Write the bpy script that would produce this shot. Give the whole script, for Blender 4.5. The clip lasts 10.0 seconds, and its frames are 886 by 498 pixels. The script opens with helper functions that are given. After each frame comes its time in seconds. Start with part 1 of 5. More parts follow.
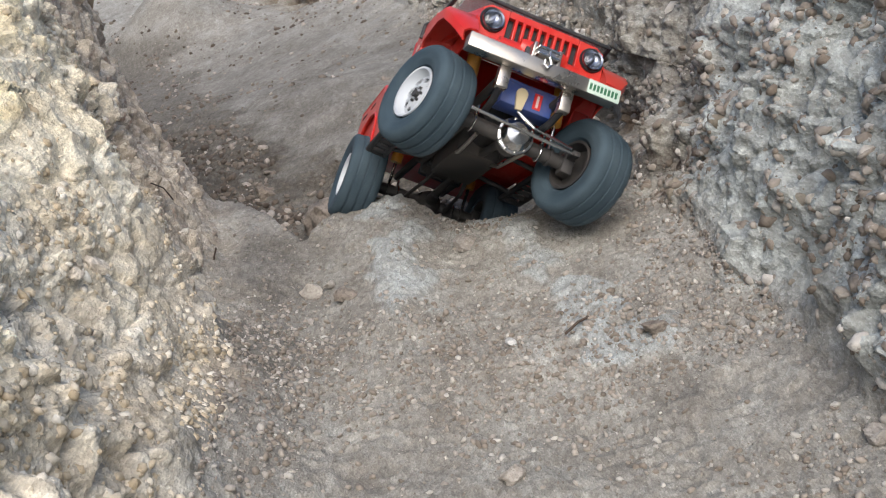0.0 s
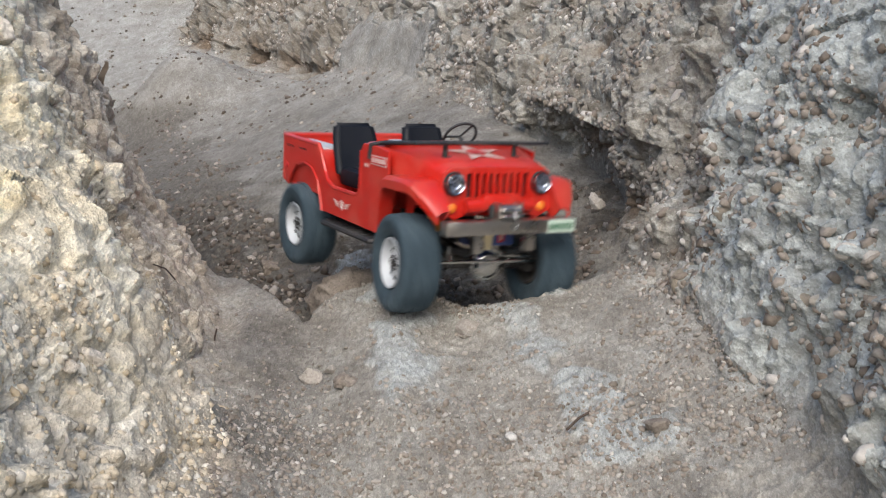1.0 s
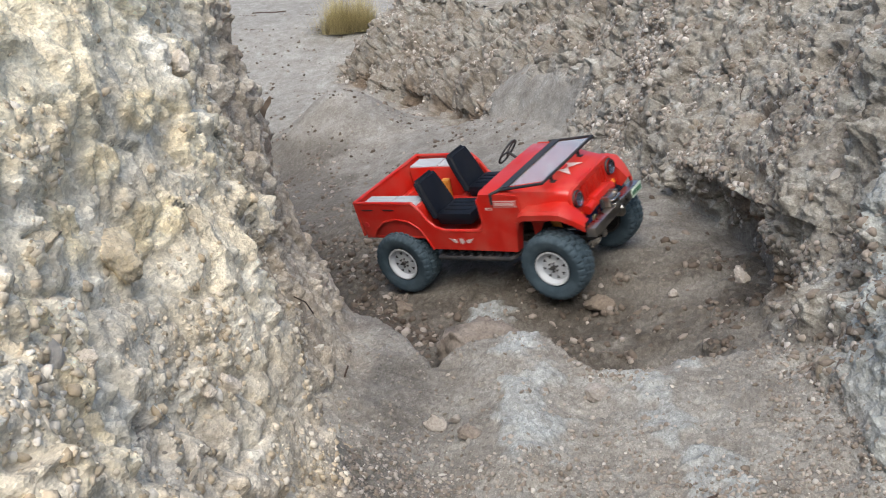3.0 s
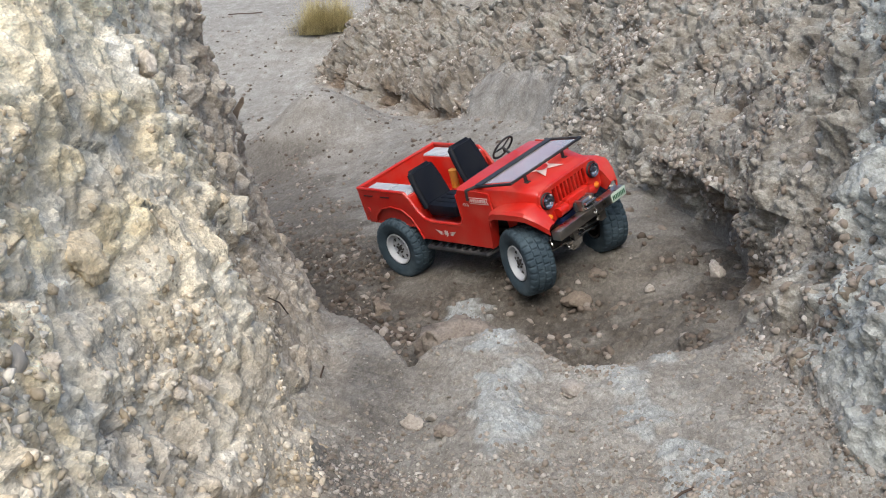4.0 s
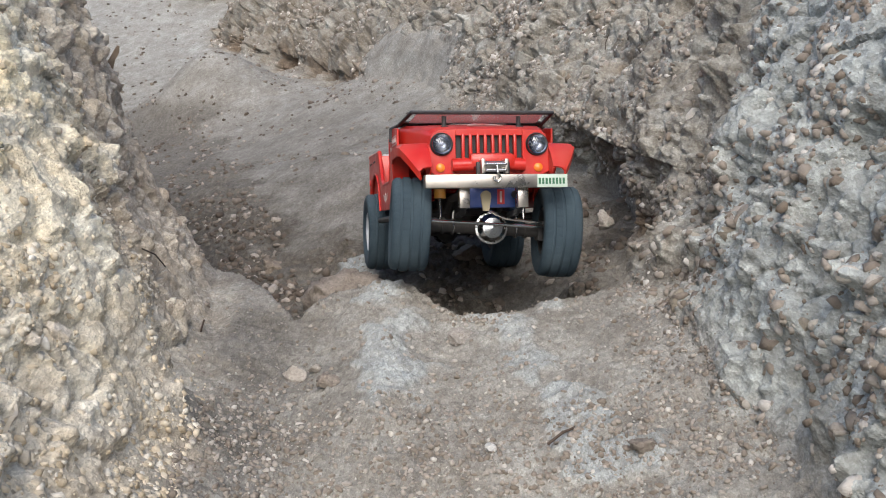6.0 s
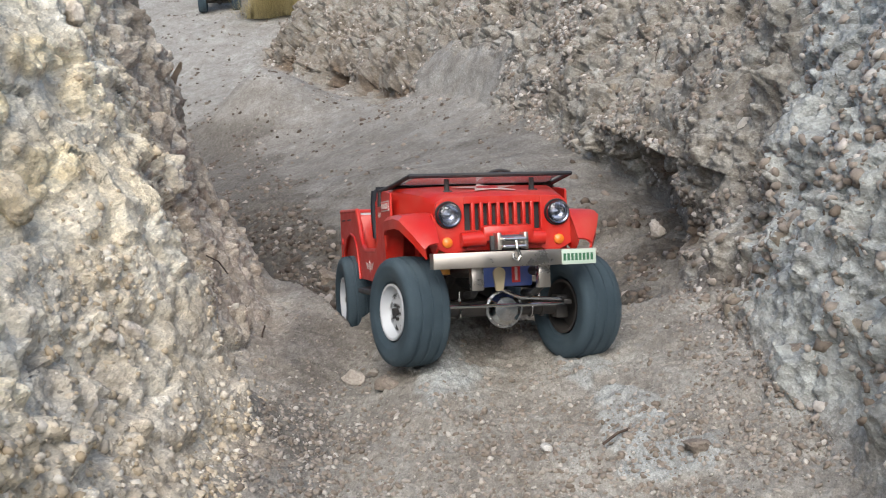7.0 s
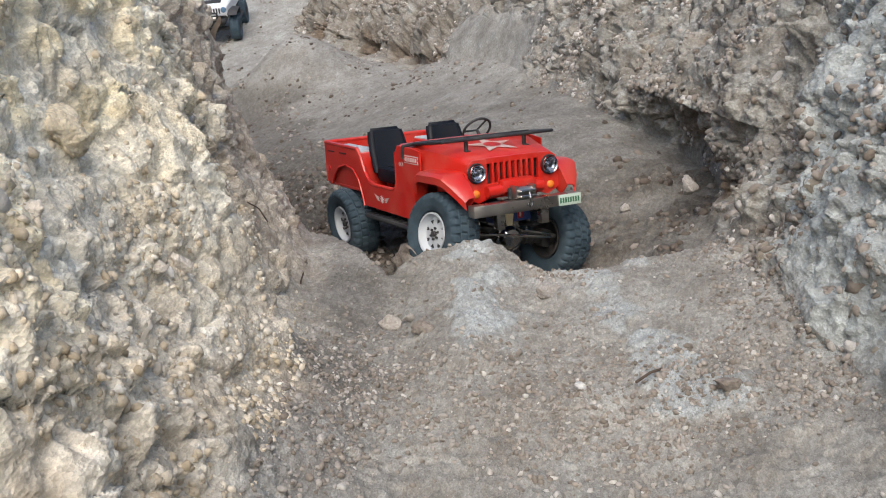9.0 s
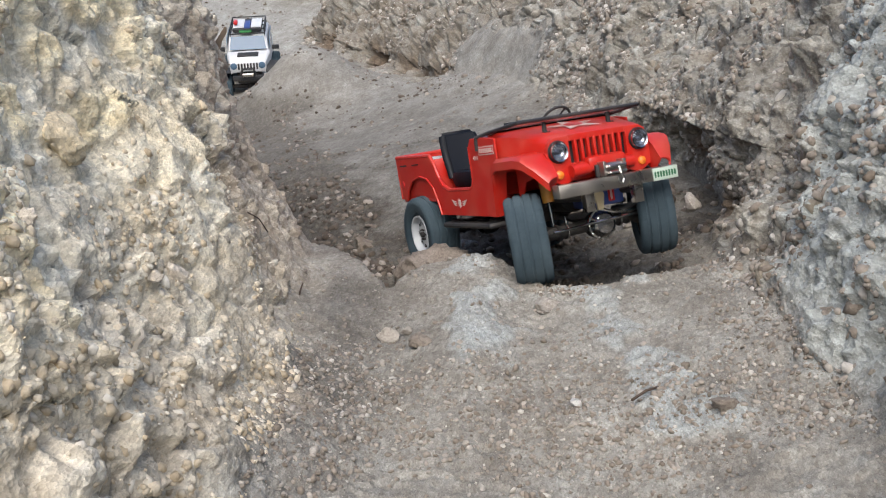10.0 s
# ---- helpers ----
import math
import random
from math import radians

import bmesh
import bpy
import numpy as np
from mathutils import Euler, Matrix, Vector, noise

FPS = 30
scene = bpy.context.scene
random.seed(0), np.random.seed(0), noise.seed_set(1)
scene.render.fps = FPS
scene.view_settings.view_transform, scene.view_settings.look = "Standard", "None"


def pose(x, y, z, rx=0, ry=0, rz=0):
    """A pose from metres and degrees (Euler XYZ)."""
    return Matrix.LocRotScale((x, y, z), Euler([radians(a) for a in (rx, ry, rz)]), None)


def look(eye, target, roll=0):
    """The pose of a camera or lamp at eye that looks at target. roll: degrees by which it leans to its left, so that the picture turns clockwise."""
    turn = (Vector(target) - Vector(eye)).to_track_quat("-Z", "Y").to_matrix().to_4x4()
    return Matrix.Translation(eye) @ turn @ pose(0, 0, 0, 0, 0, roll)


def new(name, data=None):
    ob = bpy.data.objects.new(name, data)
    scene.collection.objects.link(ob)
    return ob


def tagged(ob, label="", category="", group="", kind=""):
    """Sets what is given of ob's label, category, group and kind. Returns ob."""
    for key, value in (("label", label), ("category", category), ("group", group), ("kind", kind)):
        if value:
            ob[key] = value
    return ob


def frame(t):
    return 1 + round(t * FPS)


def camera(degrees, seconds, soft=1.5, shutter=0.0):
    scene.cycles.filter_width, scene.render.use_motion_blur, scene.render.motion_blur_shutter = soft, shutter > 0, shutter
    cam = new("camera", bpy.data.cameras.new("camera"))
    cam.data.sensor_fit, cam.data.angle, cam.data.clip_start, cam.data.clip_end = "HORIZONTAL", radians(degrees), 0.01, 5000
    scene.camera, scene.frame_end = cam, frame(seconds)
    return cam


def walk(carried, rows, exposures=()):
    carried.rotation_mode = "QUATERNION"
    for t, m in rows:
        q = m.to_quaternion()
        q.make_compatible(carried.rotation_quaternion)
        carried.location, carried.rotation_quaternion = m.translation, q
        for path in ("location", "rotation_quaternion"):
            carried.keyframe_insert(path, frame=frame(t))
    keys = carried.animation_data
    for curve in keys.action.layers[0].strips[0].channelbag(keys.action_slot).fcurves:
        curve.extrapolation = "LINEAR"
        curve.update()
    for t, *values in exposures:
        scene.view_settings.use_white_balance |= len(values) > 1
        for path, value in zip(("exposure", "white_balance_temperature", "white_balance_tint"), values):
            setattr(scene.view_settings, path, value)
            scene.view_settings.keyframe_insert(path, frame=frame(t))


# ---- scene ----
cam = camera(45.89, 10.0, soft=1.0, shutter=0.3)
PATH = [
    (0.0, 0.0000, -0.0000, 0.3231, 72.56, 5.49, -0.20),
    (0.5, -0.0030, 0.0030, 0.3327, 73.45, 5.36, 0.02),
    (1.0, 0.0059, 0.0117, 0.3439, 76.01, 4.54, 0.46),
    (1.5, 0.0006, 0.0140, 0.3486, 76.78, 3.83, 1.23),
    (2.0, -0.0203, 0.0109, 0.3554, 77.92, 2.19, 6.23),
    (2.2, -0.0159, 0.0080, 0.3520, 78.18, 0.65, 8.38),
    (3.3, 0.0030, 0.0184, 0.3494, 79.24, 0.84, 8.79),
    (3.5, 0.0043, 0.0201, 0.3518, 79.37, 1.38, 8.06),
    (4.0, 0.0080, 0.0170, 0.3476, 78.97, 1.45, 7.62),
    (4.5, 0.0055, 0.0183, 0.3471, 78.34, 0.84, 8.02),
    (5.0, 0.0132, 0.0191, 0.3404, 77.14, 0.76, 5.85),
    (5.5, 0.0273, 0.0321, 0.3370, 77.26, 1.03, 3.17),
    (5.7, 0.0299, 0.0340, 0.3304, 77.20, 1.27, 2.42),
    (6.8, 0.0265, 0.0190, 0.3130, 77.97, 1.51, 4.20),
    (7.0, 0.0243, 0.0101, 0.3148, 78.31, 1.88, 5.07),
    (7.5, 0.0169, -0.0042, 0.3022, 77.24, 1.47, 6.14),
    (8.0, 0.0168, -0.0023, 0.3008, 77.70, 1.58, 6.64),
    (8.5, 0.0252, -0.0151, 0.2883, 76.25, 1.27, 6.21),
    (9.0, 0.0183, -0.0138, 0.2943, 76.90, 1.87, 6.64),
    (9.5, 0.0237, -0.0094, 0.2957, 77.21, 1.14, 7.30),
    (10.0, 0.0254, -0.0115, 0.2955, 77.56, 0.97, 7.22),
]
walk(cam, [(t, pose(x, y, z, rx, ry, rz)) for t, x, y, z, rx, ry, rz in PATH])

# ---- light ----
world = bpy.data.worlds.new("overcast_sky")
world.use_nodes = True
scene.world = world
wn, wl = world.node_tree.nodes, world.node_tree.links
sky = wn.new("ShaderNodeTexSky")
sky.sky_type, sky.sun_disc = "NISHITA", False
sky.sun_elevation, sky.sun_rotation = radians(45), radians(180)
sky.air_density, sky.dust_density = 1.0, 3.0
wl.new(sky.outputs["Color"], wn["Background"].inputs["Color"])
wn["Background"].inputs["Strength"].default_value = 0.15
sun = new("sun", bpy.data.lights.new("sun", "SUN"))
sun.data.energy, sun.data.angle, sun.data.color = 1.6, radians(45), (1.0, 0.96, 0.90)
sun.matrix_world = look((0.1, -1.7, 2.9), (0, 1.2, 0))
scene.view_settings.exposure = 0.5


# ---- materials ----
def shader(name, base=(0.5, 0.5, 0.5), rough=0.6, metal=0.0):
    m = bpy.data.materials.new(name)
    m.use_nodes = True
    b = m.node_tree.nodes["Principled BSDF"]
    b.inputs["Base Color"].default_value = (*base, 1)
    b.inputs["Roughness"].default_value, b.inputs["Metallic"].default_value = rough, metal
    return m


def node(m, kind, **inputs):
    n = m.node_tree.nodes.new(kind)
    for key, value in inputs.items():
        n.inputs[key.replace("_", " ")].default_value = value
    return n


def noise_node(m, scale, detail=4.0, rough=0.55, coord=None):
    n = node(m, "ShaderNodeTexNoise", Scale=scale, Detail=detail, Roughness=rough)
    if coord is None:
        coord = m.node_tree.nodes.new("ShaderNodeTexCoord").outputs["Object"]
    m.node_tree.links.new(coord, n.inputs["Vector"])
    return n


def ramp(m, source, stops):
    r = m.node_tree.nodes.new("ShaderNodeValToRGB")
    while len(r.color_ramp.elements) < len(stops):
        r.color_ramp.elements.new(0.5)
    for e, (at, c) in zip(r.color_ramp.elements, stops):
        e.position, e.color = at, (*c, 1) if len(c) == 3 else c
    m.node_tree.links.new(source, r.inputs["Fac"])
    return r


def mix(m, fac, a, b, blend="MIX"):
    n = m.node_tree.nodes.new("ShaderNodeMix")
    n.data_type, n.blend_type = "RGBA", blend
    for slot, v in ((0, fac), (6, a), (7, b)):
        if isinstance(v, (int, float)):
            n.inputs[slot].default_value = v
        elif isinstance(v, tuple):
            n.inputs[slot].default_value = (*v, 1)
        else:
            m.node_tree.links.new(v, n.inputs[slot])
    return n.outputs[2]


def finish(m, color=None, rough=None, height=None, strength=0.5, distance=0.002):
    t = m.node_tree
    b = t.nodes["Principled BSDF"]
    if color is not None:
        t.links.new(color, b.inputs["Base Color"])
    if rough is not None:
        t.links.new(rough, b.inputs["Roughness"])
    if height is not None:
        u = node(m, "ShaderNodeBump", Strength=strength, Distance=distance)
        t.links.new(height, u.inputs["Height"])
        t.links.new(u.outputs["Normal"], b.inputs["Normal"])
    return m


def cells(m, scale, coord):
    v = node(m, "ShaderNodeTexVoronoi", Scale=scale)
    m.node_tree.links.new(coord, v.inputs["Vector"])
    return v


def earth():
    """The gully's soil: brown dust, pale rock, dark gravel bed with the hole's shade painted in, and two banks of stony
    conglomerate, by the sheet's own maps.
    """
    m = shader("gully_earth", (0.3, 0.25, 0.2), 0.95)
    t = m.node_tree
    lie = node(m, "ShaderNodeVectorMath")                # bedding: everything is drawn out along the gully
    lie.operation, lie.inputs[1].default_value = "MULTIPLY", (1.0, 0.62, 1.0)
    t.links.new(t.nodes.new("ShaderNodeTexCoord").outputs["Object"], lie.inputs[0])
    co = lie.outputs[0]

    def layer(name):
        v = t.nodes.new("ShaderNodeVertexColor")
        v.layer_name = name
        split = t.nodes.new("ShaderNodeSeparateColor")
        t.links.new(v.outputs["Color"], split.inputs["Color"])
        return split.outputs[0], split.outputs[1], split.outputs[2], v.outputs["Alpha"]

    wall, pale, left, bed = layer("soil")
    shade, stone, zone, ochre = layer("stones")
    big, patch, mid, grain, dots = (noise_node(m, s, d, r, co).outputs["Fac"] for s, d, r in ((6.0, 4, 0.6), (24.0, 6, 0.68), (75.0, 5, 0.65), (420.0, 4, 0.7), (900.0, 3, 0.6)))
    warp = mix(m, 0.004, co, noise_node(m, 60.0, 3, 0.6, co).outputs["Color"])
    cell, fine = cells(m, 230.0, warp), cells(m, 520.0, warp)

    def shades(source, *stops):
        return ramp(m, source, stops).outputs["Color"]

    # floor
    soil = shades(patch, (0.30, (0.245, 0.203, 0.172)), (0.5, (0.305, 0.261, 0.226)), (0.70, (0.372, 0.328, 0.291)))
    # brown gravel bed; its darkness also carries the shade in the hole
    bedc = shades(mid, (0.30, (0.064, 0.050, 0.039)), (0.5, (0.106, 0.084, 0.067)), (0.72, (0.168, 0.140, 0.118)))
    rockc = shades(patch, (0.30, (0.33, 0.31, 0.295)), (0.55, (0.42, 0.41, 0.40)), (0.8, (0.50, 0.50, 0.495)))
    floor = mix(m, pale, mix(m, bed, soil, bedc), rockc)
    # the pale bank: cream and blue-grey in patches, brown towards its far edge, yellow sandstone blocks
    cream = shades(patch, (0.28, (0.58, 0.475, 0.335)), (0.42, (0.70, 0.60, 0.455)), (0.56, (0.77, 0.68, 0.54)), (0.74, (0.81, 0.75, 0.64)))
    greyl = shades(patch, (0.28, (0.46, 0.43, 0.39)), (0.5, (0.61, 0.59, 0.55)), (0.72, (0.72, 0.71, 0.68)))
    lo = mix(m, shades(noise_node(m, 7.5, 5, 0.62, co).outputs["Fac"], (0.44, (0, 0, 0)), (0.64, (0.55, 0.55, 0.55))), cream, greyl)
    lo = mix(m, ochre, lo, shades(mid, (0.28, (0.62, 0.47, 0.28)), (0.5, (0.80, 0.66, 0.43)), (0.7, (0.86, 0.78, 0.61))))
    lo = mix(m, zone, lo, shades(patch, (0.28, (0.32, 0.25, 0.185)), (0.5, (0.43, 0.355, 0.28)), (0.74, (0.56, 0.50, 0.425))))
    # the grey bank: brown matrix, pale blue-grey towards the near end, shade painted brown in hollows
    ro = shades(patch, (0.28, (0.145, 0.112, 0.085)), (0.44, (0.225, 0.185, 0.150)), (0.58, (0.310, 0.270, 0.232)), (0.76, (0.43, 0.40, 0.365)))
    ro = mix(m, zone, ro, shades(mid, (0.3, (0.33, 0.32, 0.30)), (0.7, (0.49, 0.485, 0.47))))
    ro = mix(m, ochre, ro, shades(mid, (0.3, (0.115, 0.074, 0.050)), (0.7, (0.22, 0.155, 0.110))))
    bank = mix(m, left, ro, lo)
    # each stone in the conglomerate has its own shade, paler than what it sits in
    light = shades(shade, (0.0, (0.62, 0.60, 0.58)), (0.4, (1.0, 1.0, 1.0)), (0.8, (1.25, 1.26, 1.27)), (1.0, (1.48, 1.50, 1.53)))
    bank = mix(m, stone, bank, mix(m, 1.0, bank, light, "MULTIPLY"))
    c = mix(m, wall, floor, bank)
    c = mix(m, 1.0, c, shades(big, (0.30, (0.86, 0.85, 0.84)), (0.70, (1.12, 1.12, 1.12))), "MULTIPLY")
    each = shades(cell.outputs["Color"], (0.15, (0.70, 0.68, 0.66)), (0.5, (1.0, 1.0, 1.0)), (0.88, (1.40, 1.41, 1.43)))
    c = mix(m, 0.5, c, mix(m, 1.0, c, each, "MULTIPLY"))
    bits = shades(fine.outputs["Color"], (0.15, (0.70, 0.69, 0.68)), (0.85, (1.32, 1.32, 1.32)))
    c = mix(m, 0.5, c, mix(m, 1.0, c, bits, "MULTIPLY"))
    speck = shades(dots, (0.33, (0.74, 0.73, 0.72)), (0.5, (1, 1, 1)), (0.68, (1.24, 1.24, 1.25)))
    c = mix(m, mix(m, wall, (0.8, 0.8, 0.8), (0.35, 0.35, 0.35)), c, mix(m, 1.0, c, speck, "MULTIPLY"))
    c = mix(m, 1.0, c, mix(m, mix(m, left, (0.0, 0.0, 0.0), wall), (0.885, 1.0, 1.04), (0.955, 1.0, 1.0)), "MULTIPLY")
    h = mix(m, 0.5, mix(m, 0.5, grain, cell.outputs["Distance"]), mix(m, 0.4, mid, fine.outputs["Distance"]))
    return finish(m, c, None, h, 1.0, 0.0030)


def stone_material(name, per_object, tint=(1.0, 1.0, 1.0), stops=None):
    """Loose stones, each of its own shade."""
    m = shader(name, (0.35, 0.31, 0.27), 0.9)
    t = m.node_tree
    if per_object:
        rnd = t.nodes.new("ShaderNodeObjectInfo").outputs["Random"]
    else:
        rnd = t.nodes.new("ShaderNodeNewGeometry").outputs["Random Per Island"]
    base = ramp(m, rnd, stops or [(0.0, (0.17, 0.145, 0.115)), (0.35, (0.245, 0.215, 0.18)), (0.65, (0.32, 0.29, 0.25)), (0.88, (0.42, 0.395, 0.355)), (1.0, (0.56, 0.545, 0.51))] if not per_object else [(0.0, (0.27, 0.24, 0.195)), (0.4, (0.38, 0.35, 0.30)), (0.75, (0.50, 0.475, 0.425)), (1.0, (0.62, 0.60, 0.56))]).outputs["Color"]
    base = mix(m, 1.0, base, tint, "MULTIPLY")
    n = noise_node(m, 150.0, 5, 0.65)
    c = mix(m, 0.8, base, mix(m, 1.0, base, ramp(m, n.outputs["Fac"], [(0.3, (0.76, 0.75, 0.73)), (0.7, (1.2, 1.2, 1.2))]).outputs["Color"], "MULTIPLY"))
    return finish(m, c, None, noise_node(m, 500.0, 4, 0.7).outputs["Fac"], 0.6, 0.0015)


EARTH = earth()
GRAVEL, STONE = stone_material("gravel_stone", False, (1.0, 1.0, 1.0), [(0.0, (0.20, 0.17, 0.14)), (0.35, (0.27, 0.235, 0.20)), (0.65, (0.335, 0.30, 0.262)), (0.9, (0.42, 0.39, 0.355)), (1.0, (0.56, 0.545, 0.51))]), stone_material("loose_stone", True, (0.98, 0.96, 0.93))
PALE_CHIPS, TAN_CHIPS, PALE_STONE = stone_material("pale_chips", False, (0.92, 0.90, 0.85), [(0.0, (0.50, 0.42, 0.31)), (0.4, (0.66, 0.58, 0.46)), (0.8, (0.76, 0.70, 0.60)), (1.0, (0.86, 0.84, 0.79))]), stone_material("tan_chips", False, (1.0, 1.0, 1.0), [(0.0, (0.17, 0.138, 0.108)), (0.4, (0.26, 0.225, 0.19)), (0.8, (0.36, 0.33, 0.295)), (1.0, (0.56, 0.54, 0.51))]), stone_material("pale_stone", True, (1.0, 1.0, 1.0), [(0.0, (0.68, 0.61, 0.50)), (0.4, (0.74, 0.69, 0.60)), (0.75, (0.78, 0.74, 0.67)), (1.0, (0.86, 0.84, 0.80))])

BED_CHIPS = stone_material("brown_gravel", False, (1.0, 1.0, 1.0), [(0.0, (0.075, 0.058, 0.046)), (0.4, (0.140, 0.114, 0.092)), (0.8, (0.235, 0.202, 0.172)), (1.0, (0.40, 0.365, 0.33))])


def rock_material(name, dark, pale):
    m = shader(name, pale, 0.93)
    geo = m.node_tree.nodes.new("ShaderNodeNewGeometry").outputs["Position"]
    n = noise_node(m, 55.0, 6, 0.68, geo)
    c = ramp(m, n.outputs["Fac"], [(0.3, dark), (0.7, pale)]).outputs["Color"]
    bits = ramp(m, cells(m, 420.0, geo).outputs["Color"], [(0.15, (0.74, 0.72, 0.70)), (0.85, (1.28, 1.28, 1.28))]).outputs["Color"]
    c = mix(m, 0.6, c, mix(m, 1.0, c, bits, "MULTIPLY"))
    return finish(m, c, None, noise_node(m, 350.0, 5, 0.7, geo).outputs["Fac"], 0.9, 0.003)


ROCK_BROWN = rock_material("brown_rock", (0.20, 0.165, 0.13), (0.30, 0.255, 0.21))
ROCK_PALE = rock_material("pale_rock", (0.35, 0.32, 0.285), (0.50, 0.47, 0.43))
ROCK_WHITE = rock_material("white_rock", (0.56, 0.56, 0.55), (0.74, 0.74, 0.73))
ROCK_CREAM = rock_material("cream_rock", (0.62, 0.55, 0.45), (0.80, 0.74, 0.65))
ROCK_OCHRE = rock_material("yellow_sandstone", (0.70, 0.57, 0.37), (0.88, 0.79, 0.60))
ROCK_DUST = rock_material("dusty_rock", (0.22, 0.188, 0.160), (0.32, 0.282, 0.245))


# ---- noise on arrays ----
def lattice(i, j, k, seed):
    h = (i * 374761393 + j * 668265263 + k * 2147483647 + seed * 1274126177) & 0xFFFFFFFF
    h = ((h ^ (h >> 13)) * 1274126177) & 0xFFFFFFFF
    h = ((h ^ (h >> 15)) * 2246822519) & 0xFFFFFFFF
    return ((h ^ (h >> 16)) & 0xFFFFFF) / 16777215.0


def smooth_noise(p, scale, seed):
    """Value noise from -1 to 1 at the points p (n, 3), cells of 1/scale metres."""
    q = p * scale + seed * 13.7
    c = np.floor(q).astype(np.int64)
    f = q - c
    f = f * f * f * (f * (f * 6 - 15) + 10)
    out = np.zeros(len(p))
    for dx in (0, 1):
        for dy in (0, 1):
            for dz in (0, 1):
                w = (f[:, 0] if dx else 1 - f[:, 0]) * (f[:, 1] if dy else 1 - f[:, 1]) * (f[:, 2] if dz else 1 - f[:, 2])
                out += w * lattice(c[:, 0] + dx, c[:, 1] + dy, c[:, 2] + dz, seed)
    return out * 2 - 1


def stones_in(p, scale, seed, share):
    """Stones set in the ground, at most one a cell and in a share of the cells: height 0 to 1."""
    q = p * scale + seed * 7.3
    c = np.floor(q).astype(np.int64)
    out = np.zeros(len(p))
    for dx in (-1, 0, 1):
        for dy in (-1, 0, 1):
            for dz in (-1, 0, 1):
                i, j, k = c[:, 0] + dx, c[:, 1] + dy, c[:, 2] + dz
                size = lattice(i, j, k, seed + 3) / share
                r2 = np.where(size < 1, (0.30 + 0.40 * size) ** 2, 1e-6)
                d = (i + lattice(i, j, k, seed) - q[:, 0]) ** 2 + (j + lattice(i, j, k, seed + 1) - q[:, 1]) ** 2 + (k + lattice(i, j, k, seed + 2) - q[:, 2]) ** 2
                out = np.maximum(out, np.sqrt(np.clip(1 - d / r2, 0, 1)) * np.sqrt(r2) * 1.5)
    return out


def crumbs(p, scale, seed, octaves=4):
    """Sharp-edged crumble: folded noise of several sizes, 0 to 1."""
    out, amp, total = np.zeros(len(p)), 1.0, 0.0
    for k in range(octaves):
        out += amp * (1 - np.abs(smooth_noise(p, scale * 2.1 ** k, seed + k)) * 2)
        total += amp
        amp *= 0.62
    return out / total


def packed(p, scale, seed):
    """Stones packed side by side: gap to the neighbour (0 in the joint), and two random numbers a stone."""
    q = p * scale + seed * 5.1
    c = np.floor(q).astype(np.int64)
    best = np.full(len(p), 9.0)
    second = np.full(len(p), 9.0)
    ids = np.zeros((len(p), 3), np.int64)
    for dx in (-1, 0, 1):
        for dy in (-1, 0, 1):
            for dz in (-1, 0, 1):
                i, j, k = c[:, 0] + dx, c[:, 1] + dy, c[:, 2] + dz
                d = (i + lattice(i, j, k, seed) - q[:, 0]) ** 2 + (j + lattice(i, j, k, seed + 1) - q[:, 1]) ** 2 + (k + lattice(i, j, k, seed + 2) - q[:, 2]) ** 2
                near = d < best
                second = np.where(near, best, np.minimum(second, d))
                ids[near] = np.stack([i, j, k], 1)[near]
                best = np.where(near, d, best)
    i, j, k = ids.T
    return np.sqrt(second) - np.sqrt(best), lattice(i, j, k, seed + 3), lattice(i, j, k, seed + 4)


# ---- the gully: its two banks and its floor, from stations along y (in survey units of SCALE metres) ----
SCALE = 1 / 1.3
YS = (-1.2, 0.4, 0.7, 0.95, 1.2, 1.45, 1.7, 1.82, 2.0, 2.2, 2.45, 2.8, 3.2, 3.7, 4.0, 4.6, 5.3, 5.8, 6.2, 6.7, 8.5, 14.0)
LEFT_FOOT_X = (-0.20, -0.20, -0.22, -0.245, -0.29, -0.355, -0.42, -0.66, -0.80, -0.90, -1.0, -1.15, -1.3, -1.5, -1.62, -1.9, -2.2, -2.4, -2.6, -2.9, -3.9, -6.5)
LEFT_FOOT_Z = (0.0, 0.01, 0.02, 0.02, 0.015, 0.02, 0.01, -0.06, -0.08, -0.09, -0.09, -0.10, -0.11, -0.11, -0.10, -0.06, 0.05, 0.15, 0.25, 0.43, 0.95, 2.6)
LEFT_MID_X = (-0.27, -0.27, -0.295, -0.335, -0.395, -0.45, -0.525, -0.74, -0.88, -0.98, -1.1, -1.25, -1.4, -1.6, -1.72, -2.0, -2.3, -2.5, -2.7, -3.0, -4.0, -6.7)
LEFT_TOP_X = (-0.40, -0.40, -0.43, -0.44, -0.475, -0.54, -0.585, -0.80, -0.95, -1.05, -1.2, -1.35, -1.5, -1.7, -1.82, -2.1, -2.4, -2.6, -2.8, -3.1, -4.2, -7.0)
RIGHT_FOOT_X = (0.34, 0.33, 0.31, 0.29, 0.26, 0.235, 0.250, 0.285, 0.300, 0.265, 0.165, 0.05, -0.06, -0.18, -0.32, -0.70, -1.02, -1.36, -1.62, -1.55, -0.4, 2.0)
RIGHT_FOOT_Z = (0.0, 0.01, 0.015, 0.025, 0.05, 0.045, 0.020, 0.025, 0.045, 0.07, 0.10, 0.125, 0.14, 0.17, 0.18, 0.13, 0.15, 0.21, 0.29, 0.45, 1.05, 2.8)
